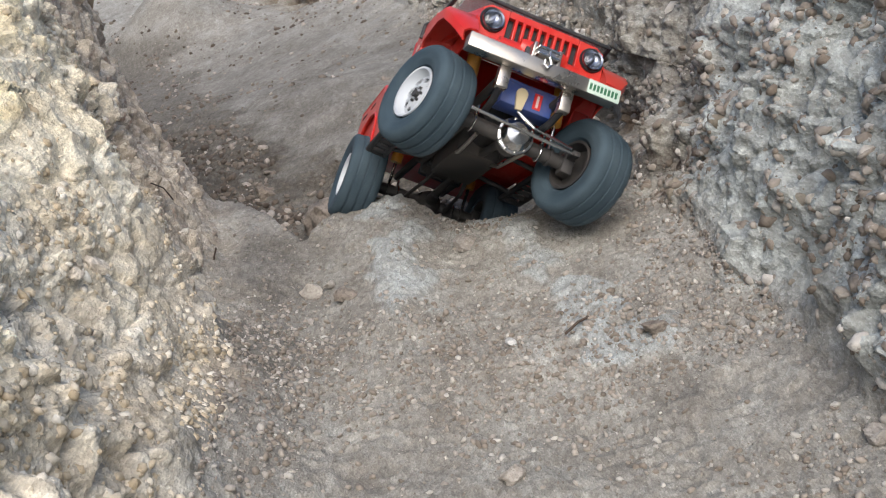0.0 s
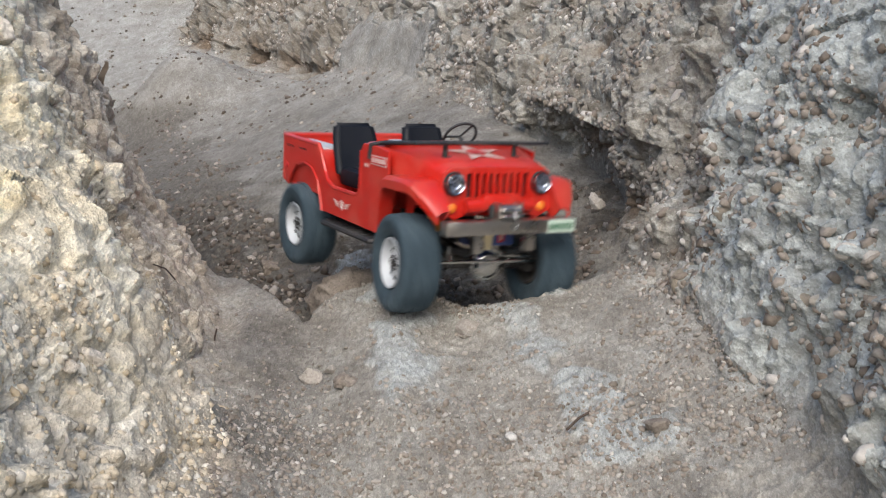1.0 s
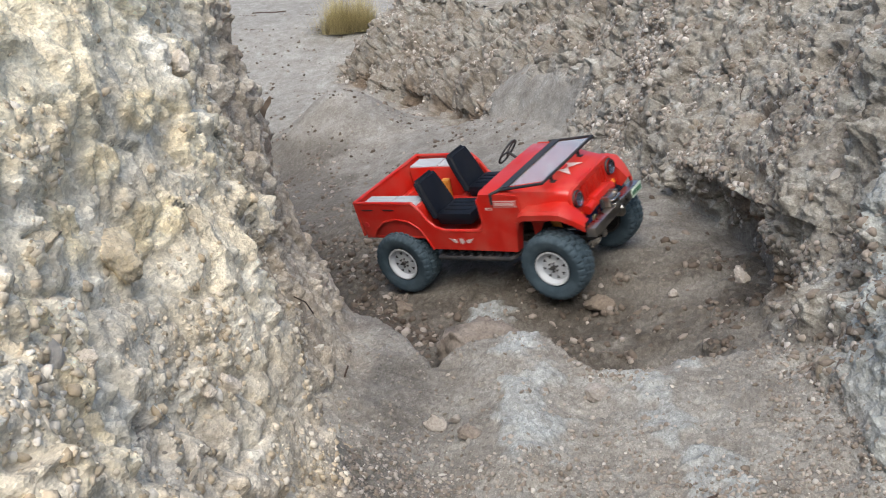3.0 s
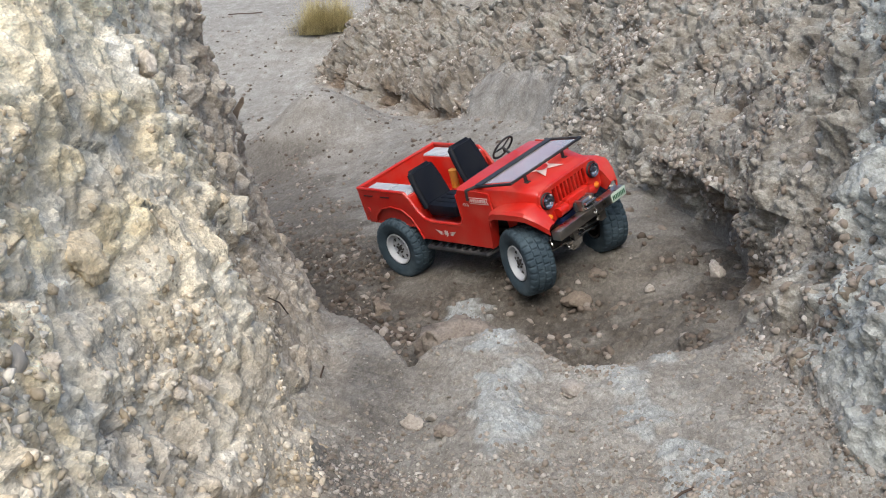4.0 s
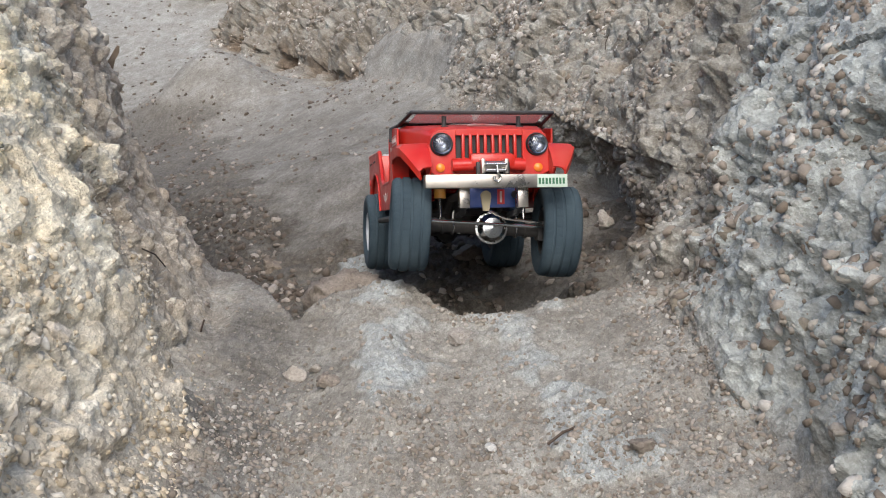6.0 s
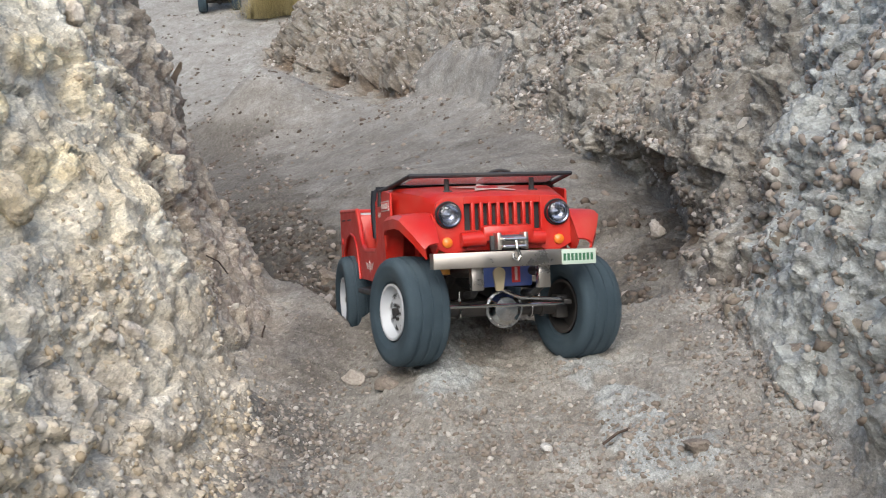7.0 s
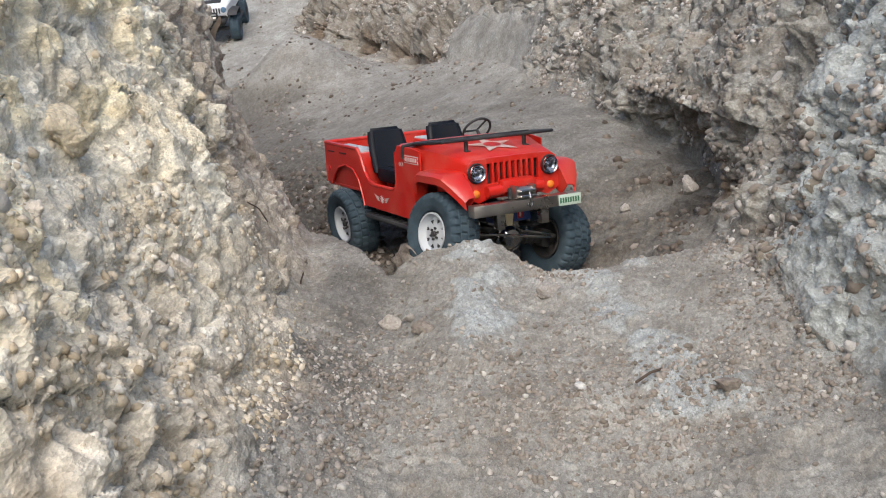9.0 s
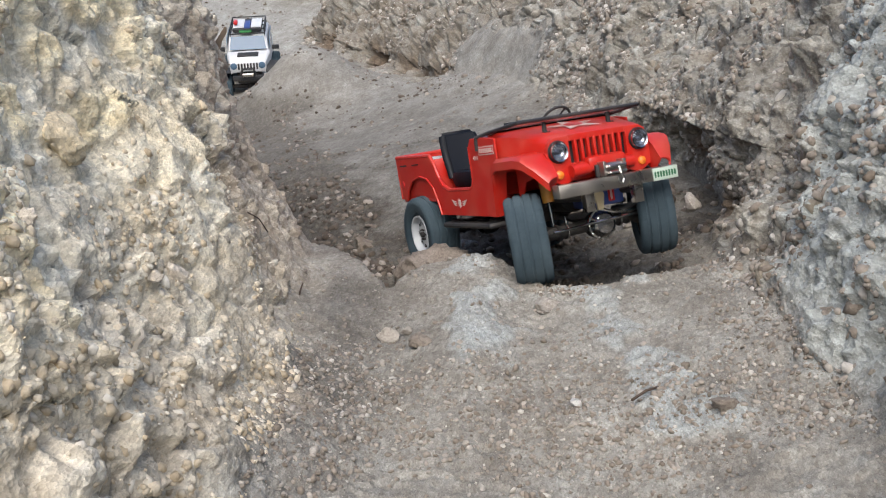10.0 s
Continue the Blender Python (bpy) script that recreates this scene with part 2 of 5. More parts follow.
RIGHT_MID_X = (0.37, 0.36, 0.345, 0.33, 0.312, 0.295, 0.25, 0.225, 0.205, 0.185, 0.15, 0.09, -0.01, -0.13, -0.27, -0.63, -0.95, -1.29, -1.55, -1.45, -0.2, 2.3)
RIGHT_TOP_X = (0.46, 0.45, 0.44, 0.43, 0.41, 0.40, 0.39, 0.385, 0.38, 0.38, 0.36, 0.25, 0.12, 0.0, -0.10, -0.35, -0.70, -1.0, -1.3, -1.2, 0.1, 2.7)
FLOOR_Y = (-1.2, 0.4, 0.85, 1.0, 1.3, 1.48, 1.54, 1.8, 2.0, 2.5, 3.0, 3.7, 4.6, 5.6, 6.2, 7.0, 8.5, 14.0)
NEAR_Z = (-0.06, -0.05, -0.035, -0.018, 0.004, 0.012, 0.012, 0.0, 0.0, 0.0, 0.0, 0.0, 0.0, 0.0, 0.0, 0.0, 0.0, 0.0)
FAR_Z = (-0.06, -0.06, -0.06, -0.06, -0.06, -0.06, -0.06, -0.068, -0.08, -0.09, -0.11, -0.11, -0.05, 0.10, 0.25, 0.52, 0.95, 2.6)
FLAT = (0.6, 0.6, 0.62, 0.64, 0.66, 0.72, 0.78, 0.55, 0.25, 0.1, 0.05, 0.05, 0.1, 0.25, 0.4, 0.4, 0.4, 0.4)
LIP_X = (-0.42, -0.34, -0.283, -0.239, -0.214, -0.197, -0.152, -0.10, -0.047, -0.006, 0.049, 0.115, 0.163, 0.30)
LIP_Y = (1.78, 1.62, 1.50, 1.43, 1.48, 1.52, 1.535, 1.54, 1.47, 1.405, 1.408, 1.445, 1.45, 1.44)


def along(y, knots, values):
    """Smooth curve through the knots (a cubic with the slopes of the neighbours)."""
    k, v = np.array(knots), np.array(values)
    s = np.zeros(len(k))
    d = np.diff(v) / np.diff(k)
    s[1:-1] = np.where(d[1:] * d[:-1] > 0, 2 * d[1:] * d[:-1] / (d[1:] + d[:-1] + 1e-12), 0)
    s[0], s[-1] = d[0], d[-1]
    i = np.clip(np.searchsorted(k, y) - 1, 0, len(k) - 2)
    h = k[i + 1] - k[i]
    t = np.clip((y - k[i]) / h, 0, 1)
    return (v[i] * (1 + 2 * t) * (1 - t) ** 2 + s[i] * h * t * (1 - t) ** 2 + v[i + 1] * t * t * (3 - 2 * t) + s[i + 1] * h * t * t * (t - 1))


def dent(x, y, cx, cy, sx, sy, depth, power=2):
    return -depth * np.exp(-(np.abs((x - cx) / sx) ** power + np.abs((y - cy) / sy) ** power))


def floor_height(x, y, across, foot):
    near = along(y, FLOOR_Y, NEAR_Z)
    near = near + dent(x, y, -0.23, 1.15, 0.07, 0.28, 0.024)        # the worn left rut
    near = near + dent(x, y, -0.10, 1.50, 0.09, 0.10, -0.020)       # the ledge's lip
    near = near + dent(x, y, -0.10, 1.25, 0.035, 0.22, -0.012)      # the pale rib that runs up to it
    near = near + dent(x, y, 0.0, 1.20, 0.045, 0.12, 0.008)
    far = along(y, FLOOR_Y, FAR_Z)
    far = far + dent(x, y, 0.04, 1.57, 0.14, 0.09, 0.03)
    far = far + dent(x, y, 0.0, 1.61, 0.20, 0.10, 0.028)             # the hole behind the lip
    talus = -0.050 + 0.215 * (x + 0.094) + 0.2 * (y - 1.808)        # dust that slopes down from the right bank
    talus = np.minimum(talus, 0.06 + 0.25 * (talus - 0.06))
    reach = np.clip((y - 1.86) / 0.22, 0, 1) * np.clip((3.2 - y) / 0.7, 0, 1)
    far = far + np.maximum(talus - far, 0) * reach * reach * (3 - 2 * reach)
    far = far + dent(x, y, -1.20, 4.70, 0.27, 0.32, -0.27) + dent(x, y, -0.98, 4.68, 0.28, 0.36, -0.23)           # the spur that hides the trail behind it
    flat = along(y, FLOOR_Y, FLAT)
    rise = np.clip((across - flat) / (1 - flat), 0, 1) ** 1.7
    lip = np.interp(x, LIP_X, LIP_Y)
    beyond = np.clip((y - lip) / 0.05, 0, 1)
    beyond = beyond * beyond * (3 - 2 * beyond)
    beyond = np.where(y > 1.7, 1, beyond * np.clip((0.235 - x) / 0.09, 0, 1))
    z = near * (1 - beyond) + far * beyond
    return z + (foot - z) * rise


def stations():
    y = [-40.0, -12.0, -4.0, -1.2, -0.6, -0.2, 0.1, 0.25, 0.33, 0.38, 0.41, 0.43]
    step = 0.0029
    while y[-1] < 7.2:
        y.append(y[-1] + (step if y[-1] < 2.3 else step + (y[-1] - 2.3) * 0.0018))
    while y[-1] < 14:
        y.append(y[-1] * 1.05)
    return np.array(y)


def gully():
    """The sheet of the gully as a grid of points, rows along y and columns from the one rim to the other."""
    y = stations()
    n = len(y)
    lf, lm, lt = along(y, YS, LEFT_FOOT_X), along(y, YS, LEFT_MID_X), along(y, YS, LEFT_TOP_X)
    rf, rm, rt = along(y, YS, RIGHT_FOOT_X), along(y, YS, RIGHT_MID_X), along(y, YS, RIGHT_TOP_X)
    lz, rz = along(y, YS, LEFT_FOOT_Z), along(y, YS, RIGHT_FOOT_Z)
    floor_t = np.linspace(0, 1, 185)
    wall_t = np.linspace(0, 1, 250) ** 1.12
    cols = []

    def bank(foot, mid, top, fz):
        out = []
        a = np.maximum(0.20, fz + 0.10)
        for t in wall_t:
            zz = fz + t * (np.maximum(0.66, fz + 0.5) - fz)
            x = np.where(zz < a, foot + (mid - foot) * (np.maximum(zz - fz, 0) / (a - fz)) ** 0.8, mid + (top - mid) * (zz - a) / 0.24)
            out.append(np.stack([x, y, zz], 1))
        return out

    left = bank(lf, lm, lt, lz)
    right = bank(rf, rm, rt, rz)
    rim_l = [np.stack([left[-1][:, 0] - d, y, left[-1][:, 2] + 0.04 * min(d, 3)], 1) for d in (40, 12, 4, 1.5, 0.6, 0.25, 0.1, 0.04)]
    rim_r = [np.stack([right[-1][:, 0] + d, y, right[-1][:, 2] + 0.04 * min(d, 3)], 1) for d in (0.04, 0.1, 0.25, 0.6, 1.5, 4, 12, 40)]
    mid = []
    for t in floor_t[1:-1]:
        x = lf + (rf - lf) * t
        z = floor_height(x, y, t, rz)
        z = z + (lz - z) * np.clip(1 - t / 0.2, 0, 1) ** 1.6
        mid.append(np.stack([x, y, z], 1))
    cols = rim_l + left[::-1] + mid + right + rim_r
    g = np.stack(cols, 1) * SCALE
    first, last = len(rim_l) + len(left) - 1, len(rim_l) + len(left) + len(mid)
    return g, first, last


def normals(g):
    n = np.cross(np.gradient(g, axis=1), np.gradient(g, axis=0))
    return n / (np.linalg.norm(n, axis=2, keepdims=True) + 1e-12)


def soft(v):
    v = np.clip(v, 0, 1)
    return v * v * (3 - 2 * v)


# yellow sandstone blocks in the left bank: middle and half sizes
OCHRE = ((-0.30, 0.557, 0.255, 0.05, 0.020, 0.018), (-0.303, 0.678, 0.240, 0.05, 0.040, 0.016), (-0.257, 0.462, 0.205, 0.05, 0.022, 0.040), (-0.317, 0.774, 0.279, 0.05, 0.026, 0.014), (-0.30, 0.64, 0.285, 0.05, 0.03, 0.012), (-0.31, 0.72, 0.31, 0.05, 0.05, 0.014))
CAVES = ((0.20, 1.43, 0.06, 0.050, 0.055), (0.185, 1.58, 0.075, 0.060, 0.055), (0.20, 1.30, 0.05, 0.03, 0.02), (0.243, 1.105, 0.122, 0.020, 0.022), (0.226, 1.676, 0.243, 0.028, 0.035), (0.20, 1.50, 0.16, 0.03, 0.02), (-0.45, 3.42, 0.17, 0.09, 0.05), (-0.30, 3.15, 0.16, 0.07, 0.05), (-0.63, 3.68, 0.17, 0.07, 0.045), (-0.36, 3.4, 0.29, 0.05, 0.04), (-1.10, 4.55, 0.22, 0.08, 0.07), (-0.83, 4.17, 0.17, 0.09, 0.08), (-0.68, 3.85, 0.14, 0.09, 0.08), (-0.55, 3.56, 0.13, 0.08, 0.07), (-0.95, 4.35, 0.35, 0.07, 0.06))


TROUGH_Y = (1.30, 1.45, 1.80, 2.07, 2.50, 3.20, 4.0)
TROUGH_X = (-0.22, -0.255, -0.365, -0.445, -0.585, -0.84, -1.15)


def roughen(g, first, last):
    """Crumbly relief on the sheet, and what it is made of at each point: (bank, pale rock, left bank, gravel and shaded
    hole) and (stone's shade, stone, zone, ochre or painted shade).
    """
    ny, nx, _ = g.shape
    nrm = normals(g).reshape(-1, 3)
    p = g.reshape(-1, 3)
    col = np.tile(np.arange(nx), ny)
    edge = smooth_noise(p, 14.0, 4) * 14
    wall = soft((np.maximum(first - col, col - last) + 12 + edge) / 40.0)
    left = (col < (first + last) / 2).astype(float)
    X, Y, Z = p[:, 0], p[:, 1], p[:, 2]
    # smooth dust that has run down the far bank, and the bare foot of the near one
    dust = np.exp(-(((X + 0.25) / 0.24) ** 2 + ((Y - 3.0) / 0.45) ** 2 + ((Z - 0.18) / 0.10) ** 2)) * 1.8
    wall = wall * (1 - soft(dust + 0.25 * smooth_noise(p, 12.0, 33)) * (1 - left))
    far = 1 + 0.25 * soft((Y - 2.2) / 1.5)
    big = smooth_noise(p, 5.0, 3) * 0.018 + smooth_noise(p, 13.0, 5) * np.where(left > 0, 0.007, 0.017) + (crumbs(p, 10.0, 65, 4) - 0.35) * np.where(left > 0, 0.012, 0.020)
    hollow = np.clip(smooth_noise(p, 19.0, 8) - 0.45, 0, 1) * np.where(left > 0, 0.012, 0.08)
    # stones of three sizes, packed, and blocks with open cracks between them
    relief, tone, stone = np.zeros(len(p)), np.full(len(p), 0.4), np.zeros(len(p))
    on = np.where(wall > 0.01)[0]
    w = p[on] + np.stack([smooth_noise(p[on], 40.0, 51 + k) for k in range(3)], 1) * 0.006
    stony = np.clip(0.55 + 1.2 * smooth_noise(p[on], 8.0, 9), 0.12, 1)
    lefty = left[on] > 0
    gap, r1, r2 = packed(w * (1, 0.75, 1.3), 17.0, 101)
    relief[on] += (r1 - 0.5) * np.where(lefty, 0.009, 0.010) - (1 - soft(gap * 5)) * np.where(lefty, 0.004, np.where(Y[on] < 1.3, 0.0045, 0.007)) * (r2 > 0.4)
    for scale, seed, share, high, limit in ((27.0, 111, 0.24, 0.011, 9), (62.0, 121, 0.42, 0.0058, 2.3), (140.0, 131, 0.55, 0.0019, 1.6)):
        pick = (Y[on] < limit) & (Y[on] > 0.2) & (Z[on] < 0.45 + np.maximum(0, Y[on] - 2))
        here = on[pick]
        gap, r1, r2 = packed(w[pick] * (1, 0.75, 1), scale, seed)
        is_stone = r1 < share * stony[pick] * np.where(lefty[pick], 1.15, 1.1)
        relief[here] += np.where(is_stone, soft(gap * 2.6) * high * (0.45 + 0.8 * r2) , 0)
        solid = is_stone & (gap > 0.10)
        tone[here] = np.where(solid, np.where(lefty[pick], 0.30 + 0.55 * r2, r2), tone[here])
        stone[here] = np.where(solid, 0.85, stone[here])
    fade = 1 / (1 + 2.5 * np.clip(Y - 1.5, 0, 9))
    crumble = (crumbs(p, 34.0, 61, 3) - 0.3) * np.where(left > 0, 0.0032, 0.0060) * fade
    cave = np.zeros(len(p))
    for cx, cy, cz, r, d in CAVES:
        pit = np.exp(-(((X - cx) / r) ** 2 + ((Y - cy) / (1.5 * r)) ** 2 + ((Z - cz) / r) ** 2))
        hollow += d * pit
        cave = np.maximum(cave, pit)
    soil = smooth_noise(p, 8.0, 15) * 0.005 + smooth_noise(p, 27.0, 16) * 0.003 + (crumbs(p, 70.0, 71, 2) - 0.3) * 0.0032 * fade * fade
    x, y = X / SCALE, Y / SCALE
    rib = np.exp(-((x + 0.12 - (1.5 - y) * 0.14) / 0.055) ** 2) * soft((y - 1.05) / 0.1) * soft((1.58 - y) / 0.05)
    vein = np.exp(-((x - 0.05 - (1.40 - y) * 0.22) / 0.055) ** 2) * soft((y - 0.88) / 0.1) * soft((1.48 - y) / 0.08)
    lip = np.exp(-((x - 0.07) / 0.1) ** 2 - ((y - 1.42) / 0.05) ** 2)
    slab_ = np.exp(-((x - 0.165) / 0.055) ** 2 - ((y - 1.0) / 0.06) ** 2)
    pale = soft((np.maximum(np.maximum(rib, vein * 0.85), np.maximum(lip * 0.8, np.maximum(slab_ * 1.1, 1.15 * np.exp(-((X + 0.155) / 0.055) ** 2 - ((Y - 1.48) / 0.06) ** 2)))) + 0.40 * smooth_noise(p, 30.0, 19) + 0.25 * smooth_noise(p, 80.0, 20) - 0.56) / 0.34) * 0.68
    pale = pale + (1 - pale) * soft((y - 5.1) / 0.8) * soft((-0.85 - x) / 0.4) * 0.12
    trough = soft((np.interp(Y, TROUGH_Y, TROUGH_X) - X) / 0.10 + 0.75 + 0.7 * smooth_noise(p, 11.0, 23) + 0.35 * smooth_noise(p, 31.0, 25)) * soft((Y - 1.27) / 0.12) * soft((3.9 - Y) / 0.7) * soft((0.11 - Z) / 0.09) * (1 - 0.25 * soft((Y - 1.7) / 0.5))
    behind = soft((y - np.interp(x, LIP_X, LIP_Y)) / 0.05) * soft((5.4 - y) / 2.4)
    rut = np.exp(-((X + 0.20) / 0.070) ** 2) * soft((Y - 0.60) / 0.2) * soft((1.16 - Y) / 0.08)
    # behind the lip: brown soil plus the hole's shade, painted as bed colour
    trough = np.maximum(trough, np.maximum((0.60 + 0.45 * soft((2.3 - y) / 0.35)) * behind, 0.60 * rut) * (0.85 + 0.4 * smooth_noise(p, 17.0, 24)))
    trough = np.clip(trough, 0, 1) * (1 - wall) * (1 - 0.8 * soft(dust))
    soil += pale * (0.0035 + crumbs(p * (1, 1.6, 1), 45.0, 81, 2) * 0.005) 
    bed = np.where((trough > 0.45) & (Y < 2.6))[0]
    soil[bed] += np.clip(trough[bed] * 2 - 0.9, 0, 1) * stones_in(p[bed], 75.0, 91, 0.6) * 0.007
    ochre = np.zeros(len(p))
    for cx, cy, cz, rx, ry, rz in OCHRE:
        d = np.sqrt(((X - cx) / rx) ** 2 + ((Y - cy) / ry) ** 2 + ((Z - cz) / rz) ** 2) + 0.30 * smooth_noise(p, 45.0, 35) + 0.15 * smooth_noise(p, 120.0, 36)
        ochre = np.maximum(ochre, 0.85 * soft((1.2 - d) / 0.55))
    seam = soft((smooth_noise(p, 11.0, 39) + 0.5 * smooth_noise(p, 28.0, 40) + (Z - 0.24) * 2.5 + (0.75 - Y) * 0.6 - 0.10) / 0.4) * 0.5
    ochre = np.maximum(ochre, seam) * left * wall
    big = big + ochre * 0.006
    rough = 0.5 * smooth_noise(p, 10.0, 43) + 0.35 * smooth_noise(p, 26.0, 44)
    # shade painted into the colour: caves, and brown earth low on the far bank
    hollow_shade = np.maximum(0.42 * soft((Y - 2.5) / 0.6) * soft(0.7 + rough + (0.30 - Z) * 2), soft(cave * 1.6 + 0.4 * smooth_noise(p, 30.0, 37) - 0.15)) * (1 - left) * wall
    brown = np.maximum(soft((Y + (0.33 - Z) * 0.9 - 0.90) / 0.22 + rough) * 0.9, soft((0.22 - Z) / 0.16 + 0.6 * rough) * 0.6)
    pale_end = soft((1.10 - Y + (Z - 0.2)) / 0.25 + 0.30 + 1.5 * rough) * 0.65
    zone = np.where(left > 0, brown, pale_end)
    h = wall * (big + relief + crumble - hollow - 0.010) * far + wall * relief * 1.1 * soft((Y - 2.2) / 0.8) + (1 - wall) * soil
    h = h * soft((np.minimum(col, nx - 1 - col) - 4) / 5.0)
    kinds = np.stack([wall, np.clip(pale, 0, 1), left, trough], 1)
    stones = np.stack([tone, stone, zone, np.maximum(ochre * (1 - 0.7 * brown), hollow_shade)], 1)
    return (p + nrm * h[:, None]).reshape(g.shape), kinds.reshape(ny, nx, 4), stones.reshape(ny, nx, 4)


def sheet(name, g, kinds, stones, material):
    ny, nx, _ = g.shape
    me = bpy.data.meshes.new(name)
    idx = np.arange(ny * nx).reshape(ny, nx)
    q = np.stack([idx[:-1, :-1], idx[:-1, 1:], idx[1:, 1:], idx[1:, :-1]], -1).reshape(-1, 4)
    me.vertices.add(ny * nx)
    me.vertices.foreach_set("co", g.reshape(-1).astype(np.float32))
    me.loops.add(q.size)
    me.loops.foreach_set("vertex_index", q.reshape(-1).astype(np.int32))
    me.polygons.add(len(q))
    me.polygons.foreach_set("loop_start", np.arange(0, q.size, 4, dtype=np.int32))
    me.polygons.foreach_set("use_smooth", np.ones(len(q), bool))
    me.update(calc_edges=True)
    a = me.color_attributes.new("soil", "FLOAT_COLOR", "POINT")
    a.data.foreach_set("color", kinds.reshape(-1).astype(np.float32))
    a = me.color_attributes.new("stones", "FLOAT_COLOR", "POINT")
    a.data.foreach_set("color", stones.reshape(-1).astype(np.float32))
    me.materials.append(material)
    return new(name, me)

# ---- structure ----
GRID, FIRST, LAST = gully()
GRID, KINDS, STONES = roughen(GRID, FIRST, LAST)
NORMALS = normals(GRID)
BANK_1 = tagged(sheet("bank_1", GRID[:, :FIRST + 1], KINDS[:, :FIRST + 1], STONES[:, :FIRST + 1], EARTH), "pale yellowish crumbly conglomerate bank with embedded stones", "bank", kind="structure")
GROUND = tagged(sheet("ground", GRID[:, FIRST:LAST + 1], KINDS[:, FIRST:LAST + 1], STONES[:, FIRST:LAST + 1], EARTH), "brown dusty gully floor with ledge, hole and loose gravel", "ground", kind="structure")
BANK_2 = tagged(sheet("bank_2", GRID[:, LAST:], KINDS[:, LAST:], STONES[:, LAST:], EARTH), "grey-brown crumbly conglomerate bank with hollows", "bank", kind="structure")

# ---- building blocks for things ----
def thing(name, label, category, group=""):
    return tagged(new(name), label, category, group)


def part(name, bm, material, parent, label="", smooth=True, bevel=0.0):
    me = bpy.data.meshes.new(name)
    bmesh.ops.recalc_face_normals(bm, faces=bm.faces)
    bm.to_mesh(me)
    bm.free()
    me.materials.append(material)
    if smooth:
        me.polygons.foreach_set("use_smooth", [True] * len(me.polygons))
        me.set_sharp_from_angle(angle=radians(35))
    ob = new(name, me)
    ob.parent = parent
    if bevel:
        mod = ob.modifiers.new("rounding", "BEVEL")
        mod.width, mod.segments, mod.limit_method, mod.angle_limit = bevel, 2, "ANGLE", radians(30)
        mod.harden_normals = True
        me.polygons.foreach_set("use_smooth", [True] * len(me.polygons))
        me.set_sharp_from_angle(angle=radians(50))
    return tagged(ob, label)


def box(bm, x0, x1, y0, y1, z0, z1, bevel=0.0008, turn=None):
    m = Matrix.Translation(((x0 + x1) / 2, (y0 + y1) / 2, (z0 + z1) / 2))
    if turn is not None:
        m = m @ turn
    r = bmesh.ops.create_cube(bm, size=1, matrix=m @ Matrix.Diagonal((x1 - x0, y1 - y0, z1 - z0, 1)))
    if bevel:
        edges = list({e for v in r["verts"] for e in v.link_edges})
        bmesh.ops.bevel(bm, geom=edges, offset=bevel, segments=2, affect="EDGES", profile=0.5)
    return bm


def rod(bm, a, b, r, n=10, r2=None):
    a, b = Vector(a), Vector(b)
    m = Matrix.Translation((a + b) / 2) @ (b - a).to_track_quat("Z", "Y").to_matrix().to_4x4()
    bmesh.ops.create_cone(bm, cap_ends=True, segments=n, radius1=r, radius2=r if r2 is None else r2, depth=(b - a).length, matrix=m)
    return bm


def pipe(bm, points, r, n=8):
    for a, b in zip(points, points[1:]):
        rod(bm, a, b, r, n)
    for p in points[1:-1]:
        bmesh.ops.create_uvsphere(bm, u_segments=n, v_segments=6, radius=r, matrix=Matrix.Translation(p))
    return bm


def slab(bm, outline, y0, y1, plane="xz"):
    """A plate cut to an outline, from y0 to y1 across its plane."""
    def at(p, d):
        return {"xz": (p[0], d, p[1]), "yz": (d, p[0], p[1]), "xy": (p[0], p[1], d)}[plane]
    a = [bm.verts.new(at(p, y0)) for p in outline]
    b = [bm.verts.new(at(p, y1)) for p in outline]
    n = len(a)
    caps = [bm.faces.new(a), bm.faces.new(b[::-1])]
    for i in range(n):
        bm.faces.new((a[i], b[i], b[(i + 1) % n], a[(i + 1) % n]))
    for f in caps:
        f.normal_update()
    bmesh.ops.triangulate(bm, faces=caps)
    return bm


def loft(bm, sections, closed=False):
    """A skin through sections of equally many points."""
    rows = [[bm.verts.new(p) for p in s] for s in sections]
    for r, s in zip(rows, rows[1:]):
        for i in range(len(r) if closed else len(r) - 1):
            j = (i + 1) % len(r)
            bm.faces.new((r[i], r[j], s[j], s[i]))
    return bm


def thick(bm, d):
    bmesh.ops.recalc_face_normals(bm, faces=bm.faces)
    bmesh.ops.solidify(bm, geom=bm.faces[:], thickness=d)
    return bm


def spun(bm, profile, n=40):
    """A body of revolution about the y axis from (radius, y) pairs."""
    return loft(bm, [[(r * math.cos(2 * math.pi * k / n), y, r * math.sin(2 * math.pi * k / n)) for k in range(n)] for r, y in profile], closed=True)


def ring(bm, centre, radius, r, turn, n=24, m=8):
    for k in range(n):
        a, b = 2 * math.pi * k / n, 2 * math.pi * (k + 1) / n
        p, q = (turn @ Vector((radius * math.cos(t), radius * math.sin(t), 0)) + Vector(centre) for t in (a, b))
        rod(bm, p, q, r, m)
    return bm


